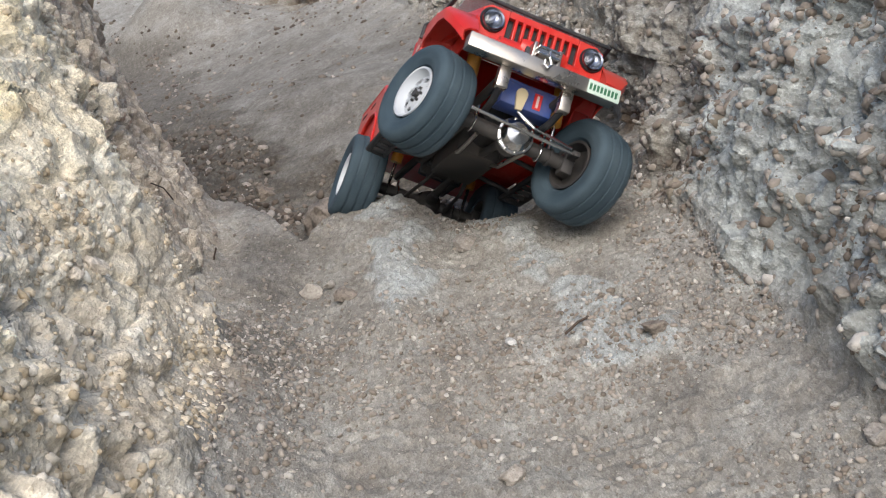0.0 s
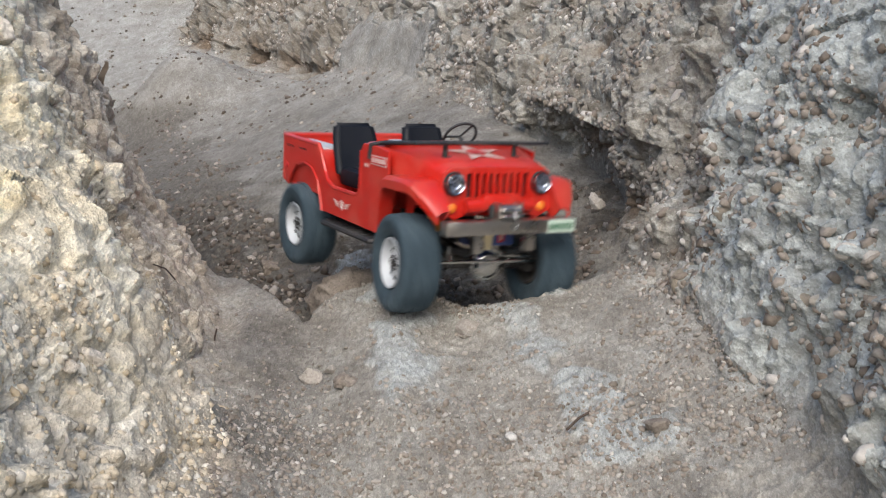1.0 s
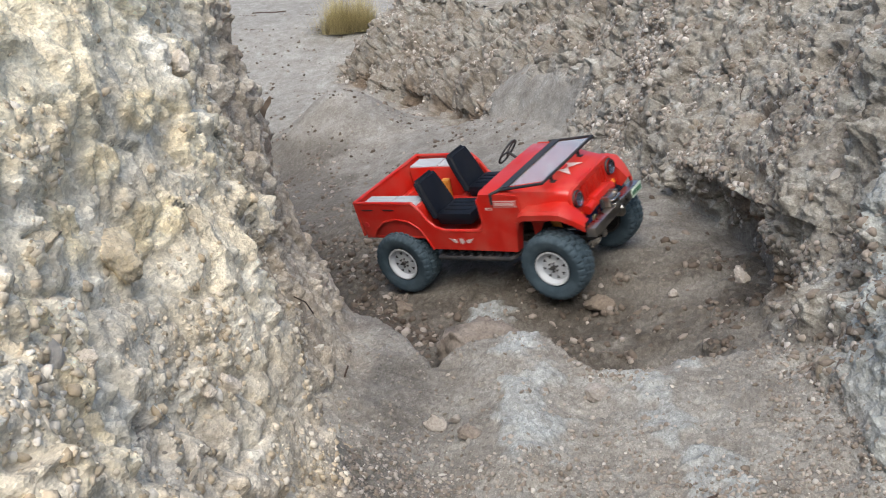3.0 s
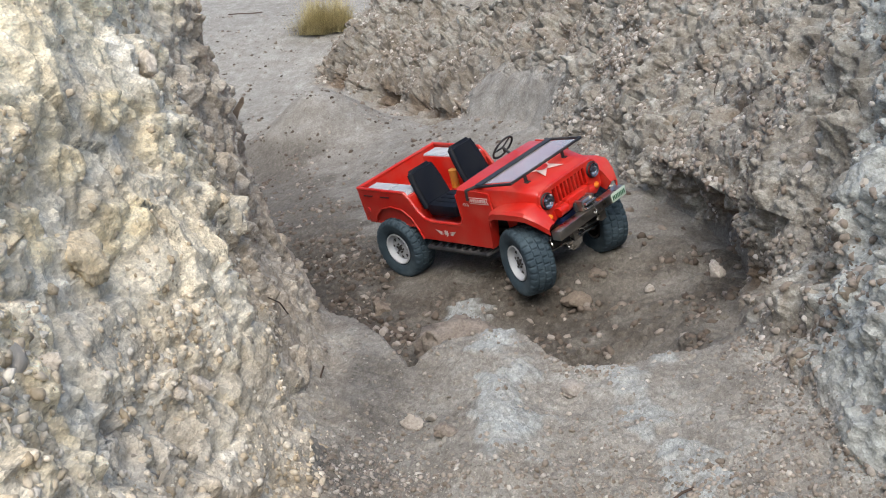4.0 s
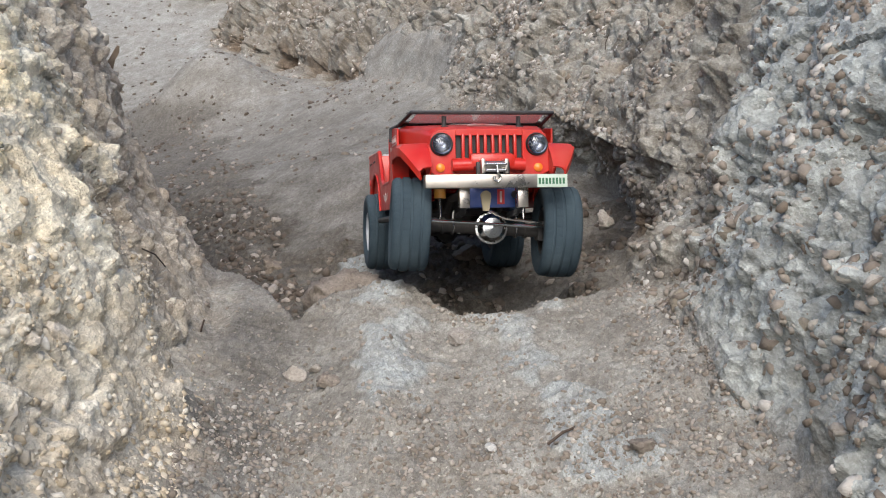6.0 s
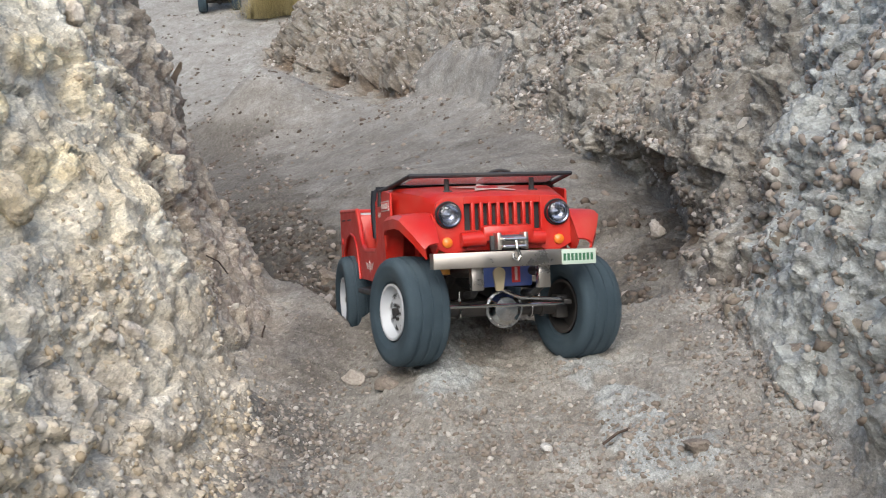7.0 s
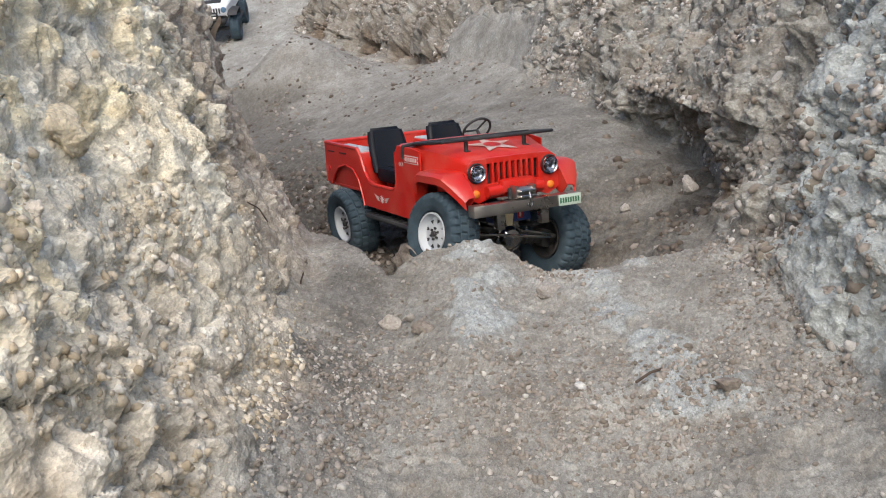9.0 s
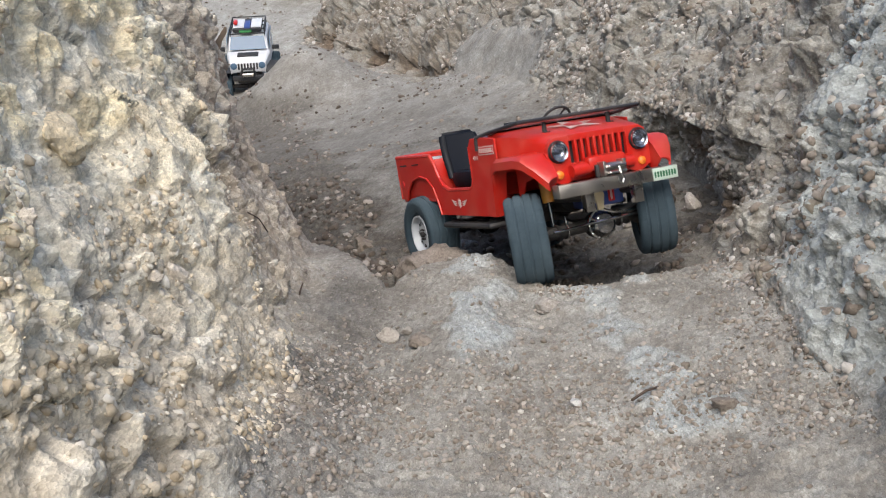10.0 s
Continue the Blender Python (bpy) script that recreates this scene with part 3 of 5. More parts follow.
# ---- materials of the vehicles ----
def dusty(name, base, rough, dust, amount, metal=0.0, coat=0.0):
    """Paint, plastic or metal with dry dust that lies on it in patches."""
    m = shader(name, base, rough, metal)
    n = noise_node(m, 30.0, 6, 0.65)
    fac = ramp(m, n.outputs["Fac"], [(0.42, (0, 0, 0)), (0.75, (amount, amount, amount))]).outputs["Color"]
    c = mix(m, fac, base, dust)
    r = ramp(m, n.outputs["Fac"], [(0.35, (rough,) * 3), (0.75, (min(1, rough + 0.35),) * 3)]).outputs["Color"]
    m.node_tree.nodes["Principled BSDF"].inputs["Coat Weight"].default_value = coat
    return finish(m, c, r, noise_node(m, 400.0, 3).outputs["Fac"], 0.15, 0.0003)


DUST = (0.33, 0.26, 0.21)
RED = dusty("red_shell", (0.52, 0.015, 0.008), 0.30, (0.50, 0.13, 0.09), 0.40, coat=0.25)
RUBBER = dusty("dusty_rubber", (0.027, 0.050, 0.068), 0.75, (0.092, 0.132, 0.158), 0.8)
BLACK = dusty("black_plastic", (0.016, 0.018, 0.022), 0.45, (0.10, 0.09, 0.08), 0.5)
SEAT = dusty("black_seat", (0.004, 0.006, 0.011), 0.44, (0.014, 0.016, 0.020), 0.4)
CHASSIS = dusty("dark_chassis", (0.024, 0.024, 0.025), 0.5, (0.105, 0.092, 0.080), 0.7)
ALLOY = dusty("brushed_alloy", (0.50, 0.47, 0.43), 0.22, (0.36, 0.30, 0.25), 0.35, metal=1.0)
CHROME = shader("chrome", (0.62, 0.62, 0.61), 0.18, 1.0)
REFLECTOR = shader("dark_reflector", (0.28, 0.30, 0.35), 0.20, 1.0)
WHITE_RIM = dusty("white_rim", (0.52, 0.56, 0.60), 0.42, (0.42, 0.39, 0.36), 0.4)
PAD = dusty("grey_pad", (0.42, 0.46, 0.50), 0.5, (0.45, 0.40, 0.36), 0.4)
GOLD = dusty("amber_shock", (0.60, 0.27, 0.03), 0.35, DUST, 0.4)
BLUE = dusty("blue_servo", (0.03, 0.07, 0.26), 0.4, DUST, 0.3)
BONE = shader("bone_plastic", (0.55, 0.47, 0.30), 0.5)
AMBER = shader("amber_lens", (0.80, 0.22, 0.03), 0.25)
DECAL = dusty("white_decal", (0.62, 0.53, 0.51), 0.45, (0.56, 0.26, 0.22), 0.8)
SEAT.node_tree.nodes["Principled BSDF"].inputs["Specular IOR Level"].default_value = 0.25
DECAL_RED = shader("red_decal", (0.55, 0.03, 0.03), 0.4)
PLATE = shader("pale_green_plate", (0.50, 0.61, 0.53), 0.5)
PLATE_INK = shader("green_ink", (0.03, 0.14, 0.07), 0.5)
LENS = shader("lamp_glass", (0.95, 0.97, 1.0), 0.03)
LENS.node_tree.nodes["Principled BSDF"].inputs["Transmission Weight"].default_value = 1.0
PANE = shader("clear_pane", (0.62, 0.64, 0.68), 0.12)
PANE.node_tree.nodes["Principled BSDF"].inputs["Transmission Weight"].default_value = 0.72
WHITE_PAINT = dusty("white_shell", (0.66, 0.68, 0.70), 0.35, (0.5, 0.45, 0.4), 0.3)
DARK_GLASS = shader("smoked_glass", (0.10, 0.17, 0.26), 0.12)
DARK_GLASS.node_tree.nodes["Principled BSDF"].inputs["Specular IOR Level"].default_value = 0.28


# ---- the red crawler; x ahead, y to its left, z up, hubs at z = 0 ----
TYRE_R, AXLE_X, TRACK = 0.0525, 0.135, 0.083


def tyre_mesh(bm, R, half):
    """One moulded skin: sidewalls, and a tread whose staggered blocks stand out of the carcass."""
    n = 150
    #         radius, y, tread row (0: none) from one bead to the other
    side = [(0.50, 0.62, 0), (0.55, 0.86, 0), (0.64, 0.97, 0), (0.66, 1.0, 0), (0.76, 1.0, 0), (0.78, 1.02, 0), (0.87, 1.01, 1), (0.925, 0.93, 1), (0.955, 0.80, 1), (0.962, 0.58, 1), (0.935, 0.55, 0), (0.935, 0.47, 0), (0.972, 0.44, 2), (0.978, 0.08, 2)]
    prof = [(r * R, y * half, k) for r, y, k in side] + [(0.945 * R, 0.05 * half, 0), (0.945 * R, -0.05 * half, 0)] + [(r * R, -y * half, k and k + 2) for r, y, k in side[::-1]]
    rows = []
    for r, y, k in prof:
        row = []
        for i in range(n):
            a = 2 * math.pi * i / n
            groove = k and (i + (0, 0, 3, 2, 1)[k]) % 5 == 0
            rr = r - (0.045 * R if groove else 0)
            row.append((rr * math.cos(a), y, rr * math.sin(a)))
        rows.append(row)
    return loft(bm, rows, closed=True)


def wheel(parent, side):
    """Rim with its tyre and hub; side is -1 for the right of the car."""
    s = side
    bm = bmesh.new()
    spun(bm, [(0.0265, s * 0.0165), (0.0262, s * 0.018), (0.0243, s * 0.0178), (0.0236, s * 0.012), (0.0215, s * 0.0085), (0.010, s * 0.0115), (0.0001, s * 0.0115)], 36)
    rim = part("wheel", bm, WHITE_RIM, parent, "white steel-look wheel")
    bm = spun(bmesh.new(), [(0.0262, s * 0.0160), (0.024, s * 0.006), (0.024, -s * 0.012), (0.0262, -s * 0.0165), (0.0235, -s * 0.0165), (0.021, -s * 0.004), (0.0001, s * 0.002)], 36)
    part("barrel", bm, CHASSIS, rim, "dark inside of the wheel")
    bm = bmesh.new()
    tyre_mesh(bm, TYRE_R, 0.0205)
    part("tyre", bm, RUBBER, rim, "dusty black rubber tyre with block tread", smooth=True)
    bm = bmesh.new()
    rod(bm, (0, s * 0.010, 0), (0, s * 0.0155, 0), 0.0036, 6)
    for k in range(6):
        a = k * math.pi / 3
        rod(bm, (0.0068 * math.cos(a), s * 0.010, 0.0068 * math.sin(a)), (0.0068 * math.cos(a), s * 0.0138, 0.0068 * math.sin(a)), 0.0016, 6)
    part("hub", bm, BLACK, rim, "black hub with wheel nuts")
    for k in range(8):                                   # triangular openings in the dish
        a = 2 * math.pi * (k + 0.5) / 8
        pts = [(0.0178, a - 0.13), (0.0178, a + 0.13), (0.0128, a)]
        bm = bmesh.new()
        y = s * 0.0109
        slab(bm, [(r * math.cos(t), r * math.sin(t)) for r, t in pts], y - s * 0.0022, y + s * 0.0004)
        part("vent", bm, BLACK, rim, "dark opening", smooth=False)
    return rim


def axle(parent, front):
    bm = bmesh.new()
    rod(bm, (0, -0.064, 0), (0, 0.064, 0), 0.0072, 14)
    bmesh.ops.create_uvsphere(bm, u_segments=18, v_segments=12, radius=0.0165, matrix=Matrix.Translation((0, 0.006, 0)) @ Matrix.Diagonal((1, 0.9, 1, 1)))
    rod(bm, (0, 0.006, 0), (-0.035 if front else 0.035, 0.004, 0.004), 0.0085, 12, 0.005)
    for y in (-0.035, -0.046, 0.036, 0.047):
        rod(bm, (0, y - 0.0014, 0), (0, y + 0.0014, 0), 0.0092, 12)
    ob = part("front_axle" if front else "rear_axle", bm, CHASSIS, parent, "dark axle housing")
    sgn = 1 if front else -1
    bm = bmesh.new()
    spun(bm, [(0.0180, -0.002), (0.0180, 0.0012), (0.0158, 0.0016), (0.0150, 0.0048), (0.011, 0.0085), (0.0001, 0.010)], 24)
    for k in range(10):
        a = 2 * math.pi * k / 10
        rod(bm, (0.0168 * math.cos(a), 0.001, 0.0168 * math.sin(a)), (0.0168 * math.cos(a), 0.0030, 0.0168 * math.sin(a)), 0.0013, 6)
    bmesh.ops.transform(bm, matrix=Matrix.Translation((sgn * 0.012, 0.006, 0)) @ Matrix.Rotation(-sgn * math.pi / 2, 4, "Z"), verts=bm.verts)
    part("diff_cover", bm, CHROME, ob, "chrome differential cover")
    for y in (-0.035, 0.036):
        bm = bmesh.new()
        ring(bm, (0, y, 0), 0.0088, 0.0008, Matrix.Rotation(math.pi / 2, 3, "X"), 14, 6)
        pipe(bm, [(sgn * 0.004, y, 0.008), (sgn * 0.004, y, 0.017)], 0.0014)
        part("bracket", bm, CHROME, ob)
    for y in (-0.066, 0.066):
        bm = bmesh.new()
        box(bm, -0.008, 0.008, y - 0.006, y + 0.006, -0.011, 0.011, 0.002)
        box(bm, sgn * 0.014 - 0.009, sgn * 0.014 + 0.009, y - 0.004, y + 0.004, 0.003, 0.008, 0.001)
        part("knuckle", bm, CHASSIS, ob)
    if front:
        bm = bmesh.new()
        rod(bm, (0.022, -0.062, 0.004), (0.022, 0.062, 0.004), 0.0017)
        part("tie_rod", bm, CHROME, ob, "bright steel tie rod")
        bm = bmesh.new()
        pipe(bm, [(0.021, -0.002, 0.020), (0.022, 0.018, 0.011), (0.021, 0.060, 0.008)], 0.0017)
        part("drag_link", bm, CHROME, ob)
    return ob


def seat(parent, y):
    bm = bmesh.new()
    for x0, x1, z0, z1, w in ((-0.062, 0.002, 0.058, 0.079, 0.029),):
        box(bm, x0, x1, y - w, y + w, z0, z1, 0.0065)
    for dy in (-0.012, 0.0, 0.012):
        box(bm, -0.052, -0.006, y + dy - 0.0050, y + dy + 0.0050, 0.0765, 0.0802, 0.0015)
    ob = part("seat", bm, SEAT, parent, "black vinyl bucket seat")
    bm = bmesh.new()
    w = 0.029
    rows = []
    for k in range(7):
        u = k / 6
        x, z, hw = -0.064 - 0.024 * u, 0.066 + 0.063 * u, w * (1 - 0.16 * u ** 4)
        d = 0.006
        rows.append([(x - d, y - hw, z), (x, y - hw - 0.001, z), (x + d, y - hw + 0.002, z), (x + d - 0.002, y, z), (x + d, y + hw - 0.002, z), (x, y + hw + 0.001, z), (x - d, y + hw, z)])
    loft(bm, rows, closed=True)
    for r in (rows[0], rows[-1]):
        bmesh.ops.contextual_create(bm, geom=[v for v in bm.verts if any((v.co - Vector(p)).length < 1e-6 for p in r)])
    bmesh.ops.bevel(bm, geom=[e for e in bm.edges if e.calc_face_angle(0) > 0.9], offset=0.0045, segments=3, affect="EDGES")
    part("backrest", bm, SEAT, ob)
    return ob


def star(n, r1, r2, cx, cy):
    return [(cx + (r1 if k % 2 == 0 else r2) * math.cos(math.pi * k / n), cy + (r1 if k % 2 == 0 else r2) * math.sin(math.pi * k / n)) for k in range(2 * n)]


def lettering(text, size, material, parent, m, name="writing"):
    cu = bpy.data.curves.new(name, "FONT")
    cu.body, cu.size, cu.extrude, cu.align_x, cu.align_y = text, size, 0.0001, "CENTER", "CENTER"
    tmp = bpy.data.objects.new(name, cu)
    scene.collection.objects.link(tmp)
    me = bpy.data.meshes.new_from_object(tmp.evaluated_get(bpy.context.evaluated_depsgraph_get()))
    bpy.data.objects.remove(tmp)
    me.transform(m)
    me.materials.clear()
    me.materials.append(material)
    ob = new(name, me)
    ob.parent = parent
    return ob


def red_crawler():
    car = thing("rc_crawler", "dusty red open-top remote-control rock crawler with black seats", "toy car")
    # side panels with the door cut and the wheel arches
    outline = [(-0.196, 0.047), (-0.203, 0.1045), (-0.090, 0.1025), (-0.080, 0.092), (-0.068, 0.072), (-0.057, 0.062), (-0.040, 0.0572), (0.020, 0.0572), (0.028, 0.0605), (0.0322, 0.069),
               (0.033, 0.108), (0.040, 0.117), (0.078, 0.1165), (0.102, 0.1135), (0.102, 0.086), (0.094, 0.074), (0.080, 0.024), (-0.071, 0.026), (-0.077, 0.042), (-0.087, 0.061), (-0.104, 0.073),
               (-0.128, 0.077), (-0.154, 0.072), (-0.171, 0.060), (-0.181, 0.046)]
    for s in (-1, 1):
        bm = bmesh.new()
        slab(bm, outline, s * 0.0905, s * 0.0880)
        side = part("side_panel", bm, RED, car, "red side panel with door cut and wheel arch", smooth=False, bevel=0.0009)
        bm = bmesh.new()                                 # rolled top rail
        pipe(bm, [(-0.203, s * 0.0885, 0.1045), (-0.090, s * 0.0885, 0.1025), (-0.080, s * 0.0885, 0.092), (-0.068, s * 0.0885, 0.072), (-0.057, s * 0.0885, 0.062), (-0.040, s * 0.0885, 0.0572),
                  (0.020, s * 0.0885, 0.0572), (0.028, s * 0.0885, 0.0605), (0.0322, s * 0.0885, 0.069), (0.033, s * 0.0885, 0.108)], 0.0028)
        part("rail", bm, RED, side)
        bm = bmesh.new()                                 # arch lip
        pipe(bm, [(-0.071, s * 0.091, 0.026), (-0.077, s * 0.091, 0.042), (-0.087, s * 0.091, 0.061), (-0.104, s * 0.091, 0.073), (-0.128, s * 0.091, 0.077), (-0.154, s * 0.091, 0.072), (-0.171, s * 0.091, 0.060), (-0.181, s * 0.091, 0.046)], 0.0014)
        part("arch_lip", bm, RED, side)
        for x0 in (-0.190, -0.148):
            bm = box(bmesh.new(), x0, x0 + 0.022, s * 0.0907 - 0.0006, s * 0.0907 + 0.0006, 0.0925, 0.0940, 0)
            part("tie_down", bm, BLACK, side, "dark slot")
        bm = rod(bmesh.new(), (-0.189, s * 0.0900, 0.068), (-0.189, s * 0.0920, 0.068), 0.0042, 14)
        part("marker", bm, DECAL_RED, side, "dark red round marker")
        # inner wheel box with grey pads
        bm = box(bmesh.new(), -0.196, -0.078, min(s * 0.052, s * 0.0875), max(s * 0.052, s * 0.0875), 0.046, 0.0975, 0.002)
        well = part("wheel_box", bm, RED, car)
        for x0, x1 in ((-0.194, -0.140), (-0.137, -0.084)):
            ribs = [(s * (0.0548 + 0.005 * k + d), z) for k in range(6) for d, z in ((0, 0.0988), (0.0010, 0.1000), (0.0038, 0.1000), (0.0048, 0.0988))]
            bm = slab(bmesh.new(), [(s * 0.054, 0.0973), (s * 0.054, 0.0988)] + ribs + [(s * 0.086, 0.0988), (s * 0.086, 0.0973)], x0, x1, "yz")
            part("pad", bm, PAD, well, "ribbed light grey pad", smooth=False)
        # decals
        bm = slab(bmesh.new(), [(0.060, 0.0965), (0.0985, 0.0965), (0.0960, 0.1015), (0.0985, 0.1065), (0.060, 0.1065)], s * 0.0904, s * 0.0909)
        badge = part("badge", bm, DECAL, side, "white arrow-shaped badge", smooth=False)
        bm = slab(bmesh.new(), [(0.0612, 0.0977), (0.0970, 0.0977), (0.0950, 0.1015), (0.0970, 0.1053), (0.0612, 0.1053)], s * 0.0908, s * 0.0911)
        part("field", bm, DECAL_RED, side, smooth=False)
        bm = bmesh.new()
        for k in range(7):
            x = 0.0632 + 0.0046 * k
            box(bm, x, x + 0.0031, min(s * 0.0909, s * 0.0914), max(s * 0.0909, s * 0.0914), 0.0990, 0.1041, 0)
        part("lettering_bars", bm, DECAL, side, "white bars of unreadable lettering", smooth=False)
        bm = bmesh.new()                                 # winged emblem behind the door cut
        slab(bm, star(8, 0.0060, 0.0030, -0.014, 0.041), s * 0.0904, s * 0.0909)
        for d in (-1, 1):
            for k in range(3):
                x = -0.014 + d * 0.007
                slab(bm, [(x, 0.0425 - 0.002 * k), (x + d * (0.016 - 0.003 * k), 0.0455 - 0.0025 * k), (x + d * (0.010 - 0.002 * k), 0.0415 - 0.002 * k)], s * 0.0904, s * 0.0909)
        part("emblem", bm, DECAL, side, "white winged emblem", smooth=False)
        lettering("4X4", 0.0075, DECAL, side, pose(0.050, s * 0.0909, 0.0935, 90, 0, 0 if s < 0 else 180))
        # front fender: top, slanted nose and outer lip
        bm = bmesh.new()
        rows = []
        for x, z, yo in ((0.094, 0.072, 0.0955), (0.0985, 0.0855, 0.0975), (0.107, 0.0895, 0.0980), (0.150, 0.0905, 0.0980), (0.166, 0.0885, 0.0965), (0.180, 0.0765, 0.0885), (0.191, 0.0620, 0.0790)):
            inner = 0.050 if x < 0.16 else 0.0655
            rows.append([(x, s * inner, z + 0.002), (x, s * 0.070, z + 0.002), (x, s * (yo - 0.004), z + 0.0008), (x, s * yo, z - 0.003), (x - 0.001, s * (yo - 0.001), z - 0.012)])
        thick(loft(bm, rows), 0.0022)
        fender = part("fender", bm, RED, car, "red front fender with slanted nose")
        bm = thick(loft(bmesh.new(), [[(0.080, s * 0.0905, 0.024), (0.080, s * 0.076, 0.024)], [(0.094, s * 0.0955, 0.074), (0.094, s * 0.076, 0.074)]]), 0.002)
        part("fender_back", bm, RED, fender)
        bm = slab(bmesh.new(), [(0.100, 0.086), (0.100, 0.030), (0.120, 0.060), (0.150, 0.066), (0.178, 0.050), (0.190, 0.062), (0.170, 0.090)], s * 0.0670, s * 0.0655)
        part("inner_panel", bm, RED, fender, smooth=False)
    # tub
    bm = slab(bmesh.new(), [(-0.0905, 0.047), (0.0905, 0.047), (0.0905, 0.1045), (-0.0905, 0.1045)], -0.2045, -0.2005, "yz")
    tail = part("tailgate", bm, RED, car, "red tailgate", smooth=False, bevel=0.0012)
    bm = rod(bmesh.new(), (-0.2025, -0.0895, 0.1045), (-0.2025, 0.0895, 0.1045), 0.003)
    part("rail", bm, RED, tail)
    bm = box(bmesh.new(), -0.2, 0.036, -0.088, 0.088, 0.043, 0.047, 0.0008)
    box(bm, -0.196, -0.182, -0.052, 0.052, 0.047, 0.066, 0.002)
    box(bm, -0.084, -0.066, -0.052, 0.052, 0.047, 0.060, 0.002)
    part("tub_floor", bm, RED, car)
    bm = box(bmesh.new(), -0.085, 0.034, -0.013, 0.013, 0.046, 0.064, 0.003)
    for y in (-0.006, 0.006):
        box(bm, -0.083, -0.030, y - 0.0012, y + 0.0012, 0.0635, 0.0652, 0.0004)
    part("console", bm, RED, car)
    bm = slab(bmesh.new(), [(-0.088, 0.045), (0.088, 0.045), (0.088, 0.108), (0.083, 0.1165), (-0.083, 0.1165), (-0.088, 0.108)], 0.034, 0.038, "yz")
    dash = part("dashboard", bm, RED, car, smooth=False, bevel=0.0012)
    # hood, cowl to grille
    bm = bmesh.new()
    rows = []
    for x, w, top, low in ((0.036, 0.0895, 0.1180, 0.108), (0.070, 0.0880, 0.1185, 0.100), (0.084, 0.0840, 0.1180, 0.086), (0.110, 0.0760, 0.1150, 0.084), (0.140, 0.0685, 0.1105, 0.084), (0.163, 0.0640, 0.1065, 0.084), (0.1700, 0.0625, 0.1015, 0.084)):
        half = [(-w, low), (-w, top - 0.008), (-w + 0.0022, top - 0.0032), (-w + 0.008, top), (-w * 0.45, top + 0.0012)]
        rows.append([(x, y, z) for y, z in half] + [(x, 0, top + 0.0015)] + [(x, -y, z) for y, z in half[::-1]])
    thick(loft(bm, rows), 0.002)
    hood = part("hood", bm, RED, car, "red hood with white star")
    bm = slab(bmesh.new(), star(5, 0.034, 0.0135, 0, 0), 0, 0.0004, "xy")
    bmesh.ops.transform(bm, matrix=Matrix.Translation((0.125, 0, 0.1152)) @ Matrix.Rotation(radians(8.5), 4, "Y") @ Matrix.Rotation(math.pi, 4, "Z"), verts=bm.verts)
    emblem = part("star", bm, DECAL, hood, "faded white star", smooth=False)
    bm = slab(bmesh.new(), [(0.011 * math.cos(k * math.pi / 12), 0.011 * math.sin(k * math.pi / 12)) for k in range(24)], 0, 0.0004, "xy")
    bmesh.ops.transform(bm, matrix=Matrix.Translation((0.126, 0, 0.1156)) @ Matrix.Rotation(radians(8.5), 4, "Y"), verts=bm.verts)
    part("roundel", bm, DECAL_RED, hood, "faded red disc", smooth=False)
    for y in (-0.042, 0.042):
        bm = rod(bmesh.new(), (0.134, y, 0.109), (0.134, y, 0.1235), 0.0026, 10)
        box(bm, 0.128, 0.140, y - 0.004, y + 0.004, 0.1105, 0.1125, 0.0008)
        part("post", bm, BLACK, hood, "black windshield rest")
    # grille
    bm = bmesh.new()
    x0, x1 = 0.1665, 0.1725
    half = [(0.0365, 0.1005), (0.0365, 0.0740), (0.0365, 0.056), (0.050, 0.052), (0.066, 0.060), (0.0655, 0.086), (0.0625, 0.100), (0.055, 0.1045), (0.0365, 0.1050)]
    for s in (-1, 1):
        slab(bm, [(s * a, b) for a, b in half], x0, x1, "yz")
    slab(bm, [(-0.0365, 0.0985), (0.0365, 0.0985), (0.0365, 0.1055), (-0.0365, 0.1055)], x0, x1, "yz")
    slab(bm, [(-0.0365, 0.0560), (0.0365, 0.0560), (0.0365, 0.0745), (-0.0365, 0.0745)], x0, x1, "yz")
    grille = part("grille", bm, RED, car, "red slatted grille panel", smooth=False, bevel=0.0008)
    for k in range(8):
        y = -0.0365 + 0.073 * (k + 1) / 9
        part("slat", box(bmesh.new(), x0, x1 + 0.0006, y - 0.0016, y + 0.0016, 0.0735, 0.0995, 0.0005), RED, grille)
    part("grille_back", box(bmesh.new(), 0.160, 0.1655, -0.060, 0.060, 0.060, 0.102, 0), BLACK, grille)
    bm = box(bmesh.new(), 0.171, 0.187, -0.024, 0.026, 0.0630, 0.0790, 0.0055)
    rod(bm, (0.1785, -0.042, 0.0660), (0.1785, -0.020, 0.0670), 0.0070, 18)
    rod(bm, (0.1785, 0.020, 0.0670), (0.1785, 0.037, 0.0660), 0.0066, 18)
    part("winch_cover", bm, RED, grille)
    for s in (-1, 1):
        y, z = s * 0.052, 0.089
        bm = bmesh.new()
        spun(bm, [(0.0134, -0.002), (0.0140, 0.0030), (0.0132, 0.0048), (0.0118, 0.0042), (0.0118, -0.002)], 28)
        bmesh.ops.transform(bm, matrix=Matrix.Translation((0.1712, y, z)) @ Matrix.Rotation(-math.pi / 2, 4, "Z") @ Matrix.Scale(0.89, 4), verts=bm.verts)
        lamp = part("headlight", bm, BLACK, grille, "round headlight with black bezel")
        bm = bmesh.new()
        spun(bm, [(0.0118, 0.0015), (0.0085, -0.0010), (0.004, -0.0030), (0.0022, -0.0030), (0.0018, 0.0010), (0.0001, 0.0012)], 24)
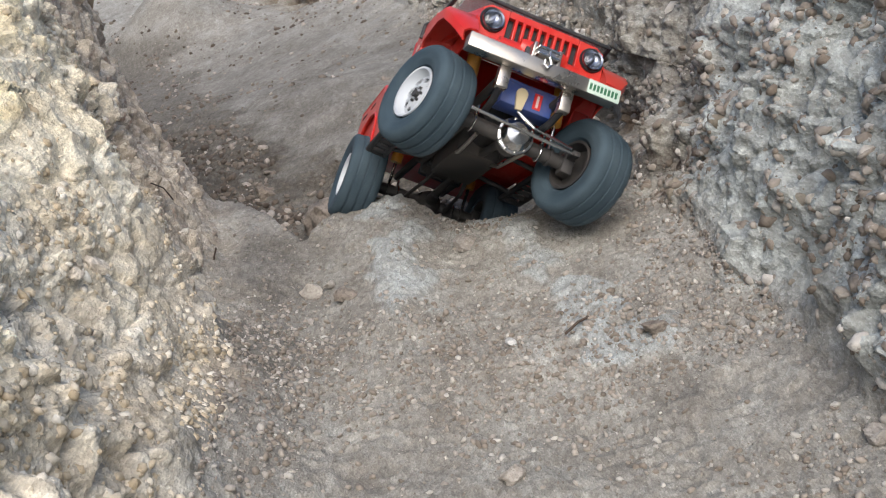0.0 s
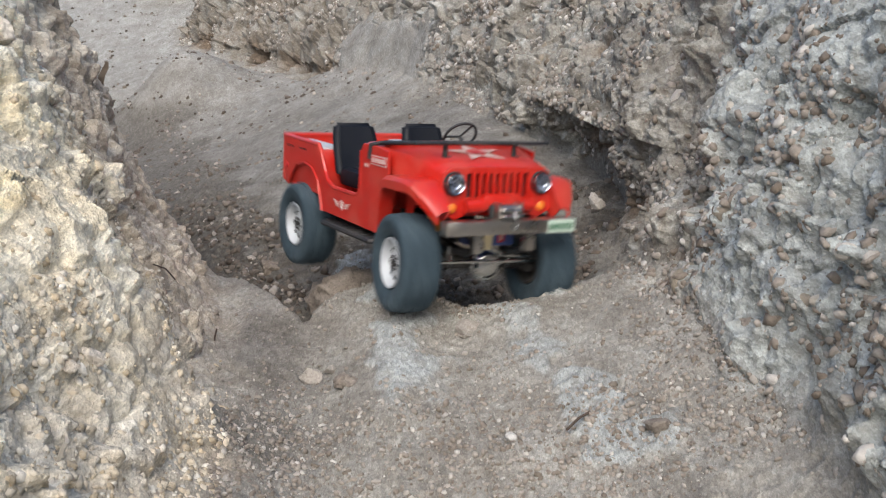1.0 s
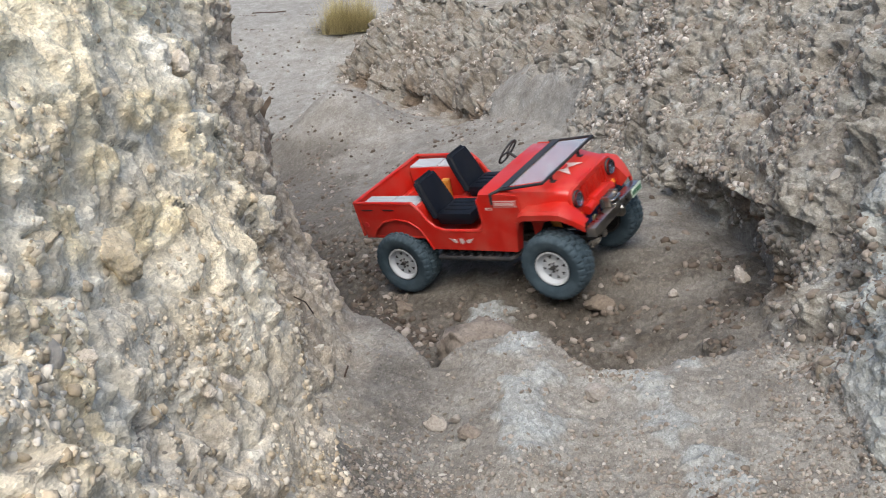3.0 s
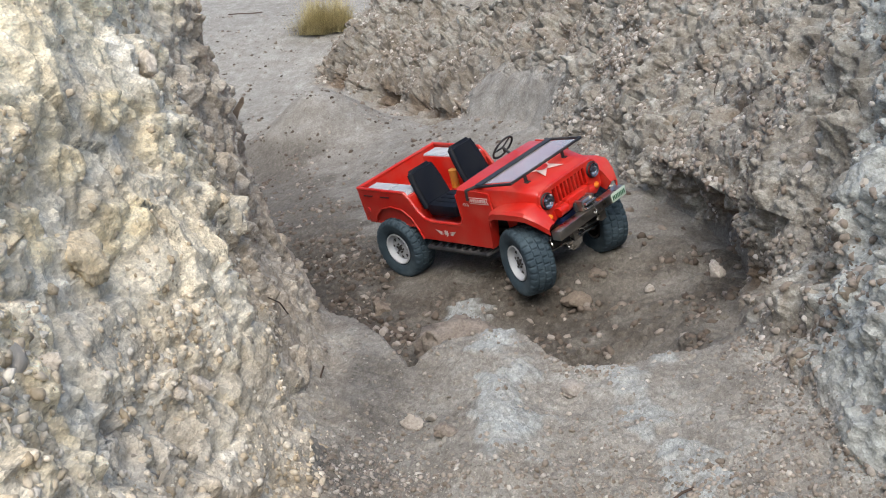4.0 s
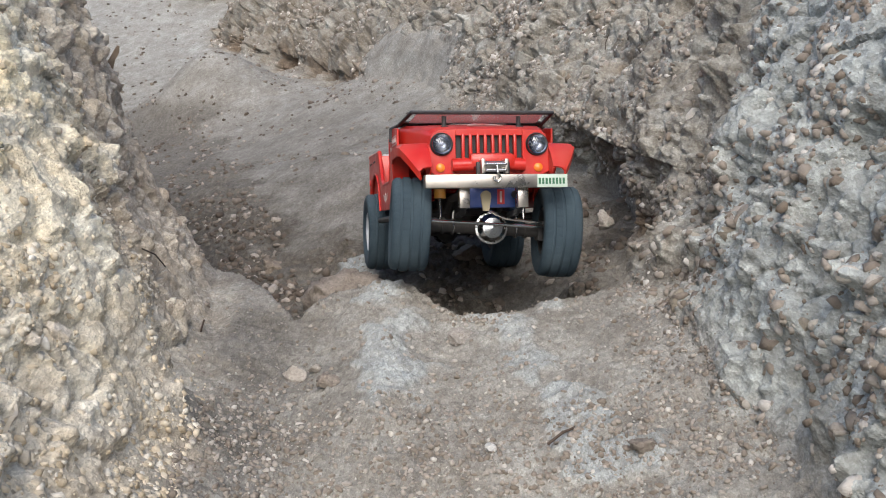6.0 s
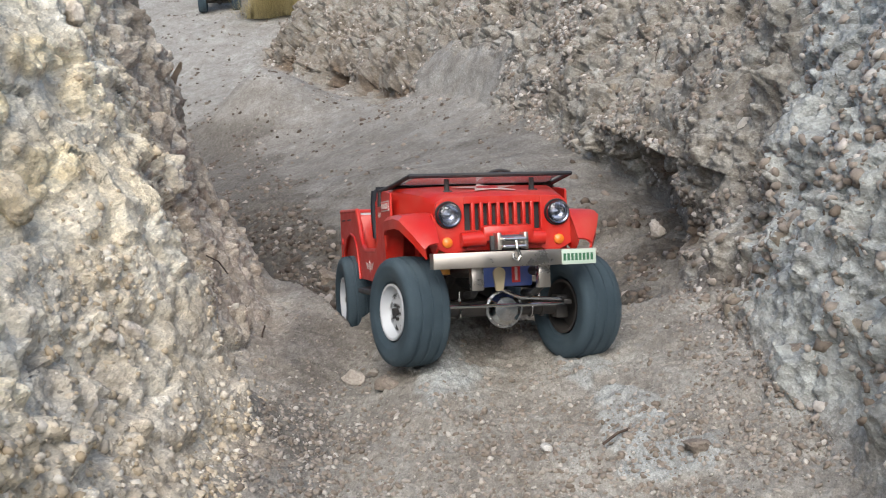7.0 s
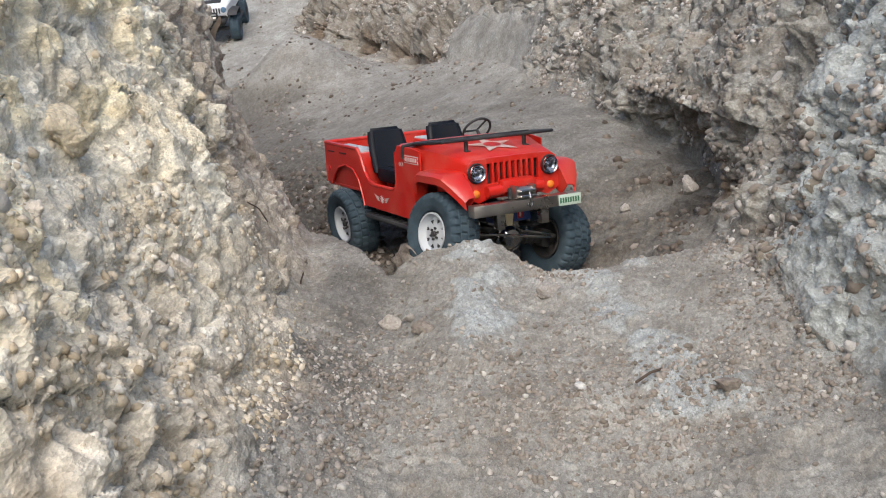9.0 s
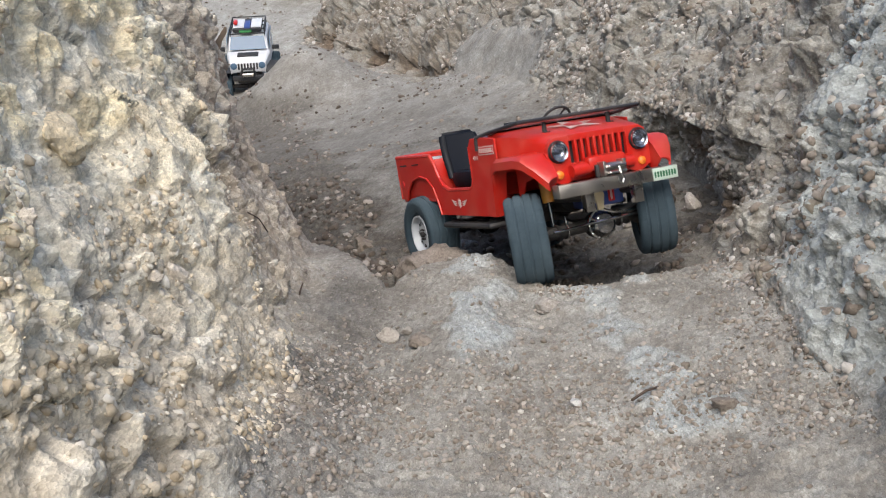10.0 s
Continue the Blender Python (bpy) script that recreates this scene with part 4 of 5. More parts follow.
        bmesh.ops.transform(bm, matrix=Matrix.Translation((0.1762, y, z)) @ Matrix.Rotation(-math.pi / 2, 4, "Z") @ Matrix.Scale(0.89, 4), verts=bm.verts)
        part("reflector", bm, REFLECTOR, lamp)
        bm = bmesh.new()
        spun(bm, [(0.0118, 0.0012), (0.009, 0.0034), (0.005, 0.0046), (0.0001, 0.0050)], 24)
        bmesh.ops.transform(bm, matrix=Matrix.Translation((0.1743, y, z)) @ Matrix.Rotation(-math.pi / 2, 4, "Z") @ Matrix.Scale(0.89, 4), verts=bm.verts)
        lens = part("lens", bm, LENS, lamp)
        lens.visible_shadow = False
        bm = bmesh.new()
        spun(bm, [(0.0050, 0.0), (0.0046, 0.0022), (0.0026, 0.0036), (0.0001, 0.0040)], 16)
        bmesh.ops.transform(bm, matrix=Matrix.Translation((0.1722, s * 0.0535, 0.0640)) @ Matrix.Rotation(-math.pi / 2, 4, "Z"), verts=bm.verts)
        part("indicator", bm, AMBER, grille, "amber indicator")
    # bumper with plate, mounts and winch
    bm = box(bmesh.new(), 0.1885, 0.2035, -0.0745, 0.0745, 0.0410, 0.0550, 0.0008)
    bumper = part("bumper", bm, ALLOY, car, "bright brushed metal bumper")
    bm = box(bmesh.new(), 0.2036, 0.2046, 0.0438, 0.0765, 0.0408, 0.0545, 0.0004)
    plate = part("plate", bm, PLATE, bumper, "pale green plate")
    for k in range(8):
        y = 0.0452 + 0.0037 * k
        part("bar", box(bmesh.new(), 0.2044, 0.2049, y, y + 0.0024, 0.0443, 0.0507, 0), PLATE_INK, plate)
    for y in (-0.0315, 0.0315):
        bm = box(bmesh.new(), 0.182, 0.192, y - 0.0055, y + 0.0055, 0.0205, 0.0412, 0.0006)
        mount = part("mount", bm, ALLOY, bumper)
        bm = pipe(bmesh.new(), [(0.187, y, 0.024), (0.168, y * 0.95, 0.016), (0.14, y * 0.9, 0.014)], 0.0036)
        part("arm", bm, BLACK, mount)
    bm = rod(bmesh.new(), (0.1935, -0.011, 0.0640), (0.1935, 0.011, 0.0640), 0.0055, 14)
    for y in (-0.0125, 0.0125):
        box(bm, 0.186, 0.200, y - 0.002, y + 0.002, 0.0560, 0.0715, 0.0008)
    winch = part("winch", bm, ALLOY, bumper, "bright winch with hook")
    part("motor", box(bmesh.new(), 0.186, 0.190, -0.018, 0.018, 0.0552, 0.0690, 0.001), BLACK, winch)
    bm = pipe(bmesh.new(), [(0.2000, -0.010, 0.0655), (0.2045, -0.010, 0.0655), (0.2045, 0.010, 0.0655), (0.2000, 0.010, 0.0655)], 0.0016)
    pipe(bm, [(0.2000, -0.010, 0.0590), (0.2045, -0.010, 0.0590), (0.2045, 0.010, 0.0590), (0.2000, 0.010, 0.0590)], 0.0016)
    part("fairlead", bm, CHROME, winch)
    bm = pipe(bmesh.new(), [(0.2055, 0.001, 0.0640), (0.2075, 0.001, 0.0570), (0.2078, 0.004, 0.0505), (0.2078, 0.001, 0.0465), (0.2078, -0.003, 0.0490), (0.2078, -0.003, 0.0530)], 0.0013)
    part("hook", bm, CHROME, winch)
    # folded windshield
    rl, rr, fl, fr = Vector((0.0716, 0.084, 0.1200)), Vector((0.0716, -0.084, 0.1200)), Vector((0.142, 0.079, 0.1265)), Vector((0.142, -0.079, 0.1265))
    bm = pipe(bmesh.new(), [rr, fr, fl, rl, rr], 0.0022)
    thick(loft(bm, [[rr + Vector((0, 0.002, 0.001)), rl + Vector((0, -0.002, 0.001))], [rr.lerp(fr, 0.2) + Vector((0, 0.002, 0.001)), rl.lerp(fl, 0.2) + Vector((0, -0.002, 0.001))]]), 0.0016)
    shield = part("windshield", bm, BLACK, car, "black windshield frame folded on the hood")
    a, b = 0.18, 0.97
    bm = thick(loft(bmesh.new(), [[rr.lerp(fr, a).lerp(rl.lerp(fl, a), u) + Vector((0, 0, 0.0008)) for u in (0.05, 0.3, 0.5, 0.7, 0.95)], [rr.lerp(fr, b).lerp(rl.lerp(fl, b), u) + Vector((0, 0, 0.0008)) for u in (0.05, 0.3, 0.5, 0.7, 0.95)]]), 0.0008)
    part("pane", bm, PANE, shield, "cloudy clear pane").visible_shadow = False
    for s in (-1, 1):
        bm = pipe(bmesh.new(), [(0.0716, s * 0.084, 0.120), (0.0600, s * 0.0915, 0.117), (0.0585, s * 0.0920, 0.102)], 0.0022)
        part("hinge", bm, BLACK, shield)
    # cabin
    for y in (-0.046, 0.046):
        seat(car, y)
    turn = Matrix.Rotation(radians(-52), 3, "Y")
    bm = ring(bmesh.new(), (0.011, 0.046, 0.122), 0.0205, 0.0017, turn)
    for k in range(3):
        a = 2 * math.pi * k / 3 + 0.5
        rod(bm, (0.011, 0.046, 0.122), turn @ Vector((0.0205 * math.cos(a), 0.0205 * math.sin(a), 0)) + Vector((0.011, 0.046, 0.122)), 0.0013)
    wheel_ = part("steering_wheel", bm, BLACK, dash, "thin black steering wheel")
    part("column", rod(bmesh.new(), (0.011, 0.046, 0.122), (0.038, 0.046, 0.101), 0.0022), BLACK, dash)
    bm = rod(bmesh.new(), (0.004, 0, 0.062), (0.000, 0, 0.082), 0.0009)
    bmesh.ops.create_uvsphere(bm, u_segments=10, v_segments=8, radius=0.0024, matrix=Matrix.Translation((0, 0, 0.083)))
    part("shifter", bm, BLACK, dash)
    # chassis
    for s in (-1, 1):
        bm = pipe(bmesh.new(), [(-0.185, s * 0.030, 0.036), (-0.090, s * 0.030, 0.034), (-0.060, s * 0.030, 0.022), (0.080, s * 0.030, 0.022), (0.105, s * 0.030, 0.034), (0.188, s * 0.030, 0.036)], 0.0045)
        part("chassis_rail", bm, CHASSIS, car)
        y0, y1 = s * 0.072, s * 0.0925
        bm = pipe(bmesh.new(), [(-0.068, y0, 0.015), (-0.062, y1, 0.0135), (0.066, y1, 0.0135), (0.074, y0, 0.015), (-0.068, y0, 0.015)], 0.0033)
        for k in range(8):
            x = -0.058 + 0.0165 * k
            rod(bm, (x, y0, 0.0148), (x, y1, 0.0135), 0.0030, 8)
        slider = part("rock_slider", bm, BLACK, car, "black rock slider with round holes")
        for x in (-0.040, 0.045):
            part("arm", rod(bmesh.new(), (x, s * 0.030, 0.020), (x, y0, 0.0148), 0.0028), BLACK, slider)
        for front in (1, -1):
            x = front * AXLE_X
            top, low = Vector((x - front * 0.012, s * 0.047, 0.078)), Vector((x - front * 0.004, s * 0.047, 0.006))
            bm = rod(bmesh.new(), top, top.lerp(low, 0.62), 0.0068, 14)
            shock = part("shock", bm, GOLD, car, "amber shock absorber")
            part("shaft", rod(bmesh.new(), top.lerp(low, 0.6), low, 0.0019), CHROME, shock)
            bm = pipe(bmesh.new(), [(x - front * 0.006, s * 0.026, -0.004), (front * 0.060, s * 0.022, -0.001), (front * 0.030, s * 0.018, 0.010)], 0.0022)
            part("link", bm, ALLOY if front > 0 else CHASSIS, car)
    part("gearbox", box(bmesh.new(), -0.040, 0.055, -0.024, 0.024, 0.004, 0.040, 0.004), CHASSIS, car)
    part("motor", rod(bmesh.new(), (0.052, 0, 0.033), (0.105, 0, 0.033), 0.0185, 20), BLACK, car, "black electric motor")
    tray = part("battery_tray", box(bmesh.new(), -0.10, -0.04, -0.024, 0.024, 0.018, 0.042, 0.004), CHASSIS, car)
    for x in (-0.088, -0.054):
        part("strap", box(bmesh.new(), x - 0.004, x + 0.004, -0.0252, 0.0252, 0.0168, 0.0432, 0.001), BLACK, tray)
    for y in (-0.055, 0.055):                            # stiffening boxes under the tub
        part("floor_box", box(bmesh.new(), -0.060, 0.028, y - 0.020, y + 0.020, 0.034, 0.0432, 0.003), RED, car)
    for a, b in (((0.045, 0.004, 0.010), (0.102, 0.004, 0.004)), ((-0.035, 0.004, 0.010), (-0.102, 0.004, 0.004))):
        part("driveshaft", rod(bmesh.new(), a, b, 0.0042, 12), CHASSIS, car)
    bm = box(bmesh.new(), 0.138, 0.162, -0.022, 0.030, 0.0215, 0.0440, 0.0012)
    box(bm, 0.138, 0.162, -0.026, 0.034, 0.0435, 0.0465, 0.0006)
    servo = part("servo", bm, BLUE, car, "blue steering servo")
    bm = slab(bmesh.new(), [(0.0058 * math.cos(k * math.pi / 8) - 0.003, 0.034 + 0.0058 * math.sin(k * math.pi / 8)) for k in range(9)] + [(-0.0062, 0.018), (0.0002, 0.018)], 0.1625, 0.1655, "yz")
    part("horn", bm, BONE, servo, "bone-coloured servo horn", smooth=False)
    part("label", box(bmesh.new(), 0.1618, 0.1626, 0.010, 0.018, 0.025, 0.041, 0), DECAL_RED, servo, "small red and white label")
    part("lettering_bars", box(bmesh.new(), 0.1624, 0.1629, 0.0128, 0.0152, 0.027, 0.039, 0), DECAL, servo)
    axles = [axle(car, True), axle(car, False)]
    wheels = [wheel(car, s) for _ in (1, -1) for s in (-1, 1)]
    return car, axles, wheels


CAR, AXLES, WHEELS = red_crawler()


# ---- the white crawler up the trail ----
def white_crawler():
    car = thing("rc_wagon", "white remote-control off-road wagon with loaded roof rack", "toy car")
    hw = 0.084
    rows = []
    for x, top, w in ((-0.165, 0.165, hw), (-0.16, 0.172, hw), (0.035, 0.172, hw * 0.95), (0.075, 0.118, hw)):
        rows.append([(x, -w, 0.062), (x, -w, 0.118), (x, -w * 0.9, top - 0.006), (x, -w * 0.8, top), (x, w * 0.8, top), (x, w * 0.9, top - 0.006), (x, w, 0.118), (x, w, 0.062)])
    bm = loft(bmesh.new(), rows)
    bm.faces.new([v for v in bm.verts if v.co.x < -0.1649])
    part("cabin", bm, WHITE_PAINT, car)
    bm = bmesh.new()
    rows = []
    for x, top, w in ((0.070, 0.120, hw), (0.12, 0.118, hw * 0.93), (0.172, 0.110, hw * 0.82), (0.180, 0.104, hw * 0.8), (0.180, 0.066, hw * 0.78)):
        rows.append([(x, -w, 0.066), (x, -w, top - 0.006), (x, -w + 0.006, top), (x, 0, top + 0.003), (x, w - 0.006, top), (x, w, top - 0.006), (x, w, 0.066)])
    hood = part("hood", loft(bm, rows), WHITE_PAINT, car)
    part("vent", box(bmesh.new(), 0.100, 0.145, -0.040, 0.040, 0.116, 0.1230, 0.003), BLACK, hood, "black hood vent")
    grille = part("grille", box(bmesh.new(), 0.177, 0.183, -0.066, 0.066, 0.070, 0.106, 0.003), WHITE_PAINT, car)
    for k in range(7):
        y = -0.0345 + 0.0115 * k
        part("slot", box(bmesh.new(), 0.1815, 0.1838, y - 0.0033, y + 0.0033, 0.078, 0.102, 0), BLACK, grille, "dark grille slot")
    for s in (-1, 1):
        bm = bmesh.new()
        spun(bm, [(0.0125, 0), (0.0125, 0.003), (0.009, 0.0045), (0.0001, 0.005)], 20)
        bmesh.ops.transform(bm, matrix=Matrix.Translation((0.182, s * 0.053, 0.093)) @ Matrix.Rotation(-math.pi / 2, 4, "Z"), verts=bm.verts)
        part("headlight", bm, DARK_GLASS, grille)
        bm = bmesh.new()
        thick(loft(bm, [[(0.075, s * 0.080, 0.05), (0.075, s * 0.112, 0.05)], [(0.092, s * 0.078, 0.086), (0.092, s * 0.114, 0.082)], [(0.165, s * 0.066, 0.086), (0.165, s * 0.112, 0.082)], [(0.188, s * 0.066, 0.070), (0.188, s * 0.106, 0.066)]]), 0.003)
        part("fender", bm, BLACK, car, "black fender flare")
        bm = box(bmesh.new(), 0.052, 0.064, min(s * 0.090, s * 0.118), max(s * 0.090, s * 0.118), 0.118, 0.135, 0.003)
        part("mirror", bm, BLACK, car)
        bm = slab(bmesh.new(), [(-0.15, 0.122), (0.045, 0.122), (0.028, 0.160), (-0.15, 0.160)], s * 0.0835, s * 0.0815)
        part("side_window", bm, DARK_GLASS, car, smooth=False)
        bm = pipe(bmesh.new(), [(-0.07, s * 0.10, 0.018), (0.07, s * 0.10, 0.018)], 0.005)
        part("rock_slider", bm, BLACK, car)
    a, b = Vector((0.0475, 0, 0.1705)), Vector((0.0805, 0, 0.1275))
    bm = thick(loft(bmesh.new(), [[a + Vector((0.002, -0.062, 0)), a + Vector((0.002, 0.062, 0))], [b + Vector((0.002, -0.070, 0)), b + Vector((0.002, 0.070, 0))]]), 0.0015)
    part("windscreen", bm, DARK_GLASS, car)
    bm = box(bmesh.new(), 0.185, 0.205, -0.060, 0.060, 0.040, 0.058, 0.003)
    pipe(bm, [(0.200, -0.030, 0.056), (0.200, -0.020, 0.085), (0.200, 0.020, 0.085), (0.200, 0.030, 0.056)], 0.004)
    bumper = part("bumper", bm, BLACK, car, "black bumper with hoop")
    part("winch", rod(bmesh.new(), (0.207, -0.02, 0.064), (0.207, 0.02, 0.064), 0.008, 12), ALLOY, bumper)
    bm = bmesh.new()
    for z in (0.180, 0.198):
        pipe(bm, [(-0.15, -0.066, z), (0.045, -0.066, z), (0.045, 0.066, z), (-0.15, 0.066, z), (-0.15, -0.066, z)], 0.0025)
    for x in (-0.15, -0.085, -0.02, 0.045):
        for y in (-0.066, 0.066):
            rod(bm, (x, y, 0.170), (x, y, 0.198), 0.0022)
        rod(bm, (x, -0.066, 0.180), (x, 0.066, 0.180), 0.0022)
    rack = part("roof_rack", bm, BLACK, car, "black roof rack")
    part("case", box(bmesh.new(), -0.13, 0.03, -0.055, 0.055, 0.181, 0.197, 0.004), BLACK, rack)
    for y0, y1 in ((-0.055, -0.012), (0.014, 0.055)):
        part("bundle", box(bmesh.new(), -0.10, 0.020, y0, y1, 0.195, 0.203, 0.003), WHITE_PAINT, rack, "white bundle")
    part("bag", box(bmesh.new(), -0.06, 0.038, -0.011, 0.012, 0.197, 0.206, 0.003), BLUE, rack, "blue bag")
    part("can", box(bmesh.new(), -0.02, 0.02, -0.050, -0.036, 0.209, 0.221, 0.002), DECAL_RED, rack, "small red can")
    part("net", box(bmesh.new(), 0.030, 0.047, -0.03, 0.018, 0.184, 0.192, 0.002), shader("green_net", (0.05, 0.25, 0.08), 0.7), rack)
    part("gearbox", box(bmesh.new(), -0.16, 0.16, -0.045, 0.045, 0.015, 0.064, 0.006), CHASSIS, car)
    wheels = []
    for x in (AXLE_X, -AXLE_X):
        bm = rod(bmesh.new(), (x, -0.075, 0), (x, 0.075, 0), 0.008, 12)
        bmesh.ops.create_uvsphere(bm, u_segments=14, v_segments=10, radius=0.016, matrix=Matrix.Translation((x, 0, 0)))
        part("axle", bm, CHASSIS, car)
        for s in (-1, 1):
            bm = bmesh.new()
            tyre_mesh(bm, 0.056, 0.0215)
            w = part("tyre", bm, RUBBER, car, "dusty black rubber tyre with block tread")
            part("rim", spun(bmesh.new(), [(0.029, s * 0.018), (0.024, s * 0.012), (0.010, s * 0.010), (0.0001, s * 0.010)], 28), BLACK, w)
            wheels.append((w, x, s))
    return car, wheels


WAGON, WAGON_WHEELS = white_crawler()
WAGON_ROWS = [(0.0, -2.2, 7.5, 1.09, -75, 17), (6.8, -1.70, 5.85, 0.60, -78, 18), (7.2, -1.66, 5.60, 0.52, -78, 18), (8.0, -1.57, 5.32, 0.437, -80, 18), (8.5, -1.62, 5.06, 0.352, -83, 18), (9.0, -1.572, 4.765, 0.258, -80, 14), (9.5, -1.345, 4.36, 0.165, -68, 14), (10.0, -1.265, 4.09, 0.086, -76, 14)]
WAGON_LEAN = ((0.0, 0), (8.5, 0), (9.0, 4), (9.5, 17), (10.0, 2))


def white_motion():
    rows = [(t, pose(x, y, z, 0, 0, yaw) @ pose(0, 0, 0, 0, dip, 0) @ pose(0, 0, 0, float(np.interp(t, *zip(*WAGON_LEAN))), 0, 0)) for t, x, y, z, yaw, dip in WAGON_ROWS]
    walk(WAGON, rows)
    for w, x, s in WAGON_WHEELS:
        spins, at = [], 0.0
        for k in range(101):
            spins.append((round(0.1 * k, 1), pose(x, s * 0.088, 0) @ Matrix.Rotation(radians(at), 4, "Y")))
            at += 12 if k < 68 else 30
        walk(w, spins)


# ---- loose stones ----
def lump(seed, level=1, flat=0.75, deep=(0.55, 0.9)):
    """A stone of unit size: a rough-cut ball."""
    bm = bmesh.new()
    bmesh.ops.create_icosphere(bm, subdivisions=level, radius=1.0)
    rng = random.Random(seed)
    cuts = [(Vector((rng.gauss(0, 1), rng.gauss(0, 1), rng.gauss(0, 1))).normalized(), rng.uniform(*deep)) for _ in range(7 if deep[0] > 0.5 else 11)]
    for v in bm.verts:
        for n, d in cuts:
            over = v.co.dot(n) - d
            if over > 0:
                v.co -= n * over
        v.co *= rng.uniform(0.93, 1.07)
        v.co.z *= flat
    bmesh.ops.triangulate(bm, faces=bm.faces)
    return bm


def lump_arrays(bm):
    v = np.array([p.co[:] for p in bm.verts])
    f = np.array([[p.index for p in face.verts] for face in bm.faces])
    bm.free()
    return v, f


def strewn(name, where, normal, sizes, label, category, seed, sink=0.25, level=1, material=None):
    """Very many stones as one object."""
    rng = np.random.default_rng(seed)
    kinds = [lump_arrays(lump(seed * 10 + k, level, 0.8)) for k in range(10)]
    verts, faces, base = [], [], 0
    pick = rng.integers(0, 10, len(where))
    for k in range(10):
        v, f = kinds[k]
        sel = np.where(pick == k)[0]
        a, b, c = (rng.uniform(0, 2 * math.pi, len(sel)) for _ in range(3))
        ca, sa, cb, sb, cc, sc = np.cos(a), np.sin(a), np.cos(b * 0.12), np.sin(b * 0.12), np.cos(c), np.sin(c)
        rot = np.stack([np.stack([ca * cb, ca * sb * sc - sa * cc, ca * sb * cc + sa * sc], -1), np.stack([sa * cb, sa * sb * sc + ca * cc, sa * sb * cc - ca * sc], -1), np.stack([-sb, cb * sc, cb * cc], -1)], 1)
        stretch = np.stack([rng.uniform(0.8, 1.35, len(sel)), rng.uniform(0.7, 1.0, len(sel)), rng.uniform(0.6, 0.95, len(sel))], 1)
        p = np.einsum("nij,nvj->nvi", rot, v[None] * stretch[:, None]) * sizes[sel][:, None, None] + (where[sel] - normal[sel] * (sizes[sel] * sink)[:, None] + normal[sel] * (sizes[sel] * 0.3)[:, None])[:, None]
        verts.append(p.reshape(-1, 3))
        faces.append((f[None] + (base + np.arange(len(sel)) * len(v))[:, None, None]).reshape(-1, 3))
        base += len(sel) * len(v)
    verts, faces = np.concatenate(verts), np.concatenate(faces)
    me = bpy.data.meshes.new(name)
    me.vertices.add(len(verts))
    me.vertices.foreach_set("co", verts.reshape(-1).astype(np.float32))
    me.loops.add(faces.size)
    me.loops.foreach_set("vertex_index", faces.reshape(-1).astype(np.int32))
    me.polygons.add(len(faces))
    me.polygons.foreach_set("loop_start", np.arange(0, faces.size, 3, dtype=np.int32))
    me.update(calc_edges=True)
    me.materials.append(material or GRAVEL)
    return tagged(new(name, me), label, category, kind="stuff")


def spots(rng, count, y0, y1, cols, weight):
    """Random points on the sheet between two stations, more where weight is greater."""
    rows = np.where((GRID[:, FIRST, 1] > y0) & (GRID[:, FIRST, 1] < y1))[0]
    area = np.gradient(GRID[:, FIRST, 1])[rows]
    r = rng.choice(rows, count * 4, p=area / area.sum())
    c = rng.integers(cols[0], cols[1], count * 4)
    keep = rng.random(count * 4) < weight(r, c)
    r, c = r[keep][:count], c[keep][:count]
    return GRID[r, c] + rng.normal(0, 0.0006, (len(r), 3)), NORMALS[r, c]


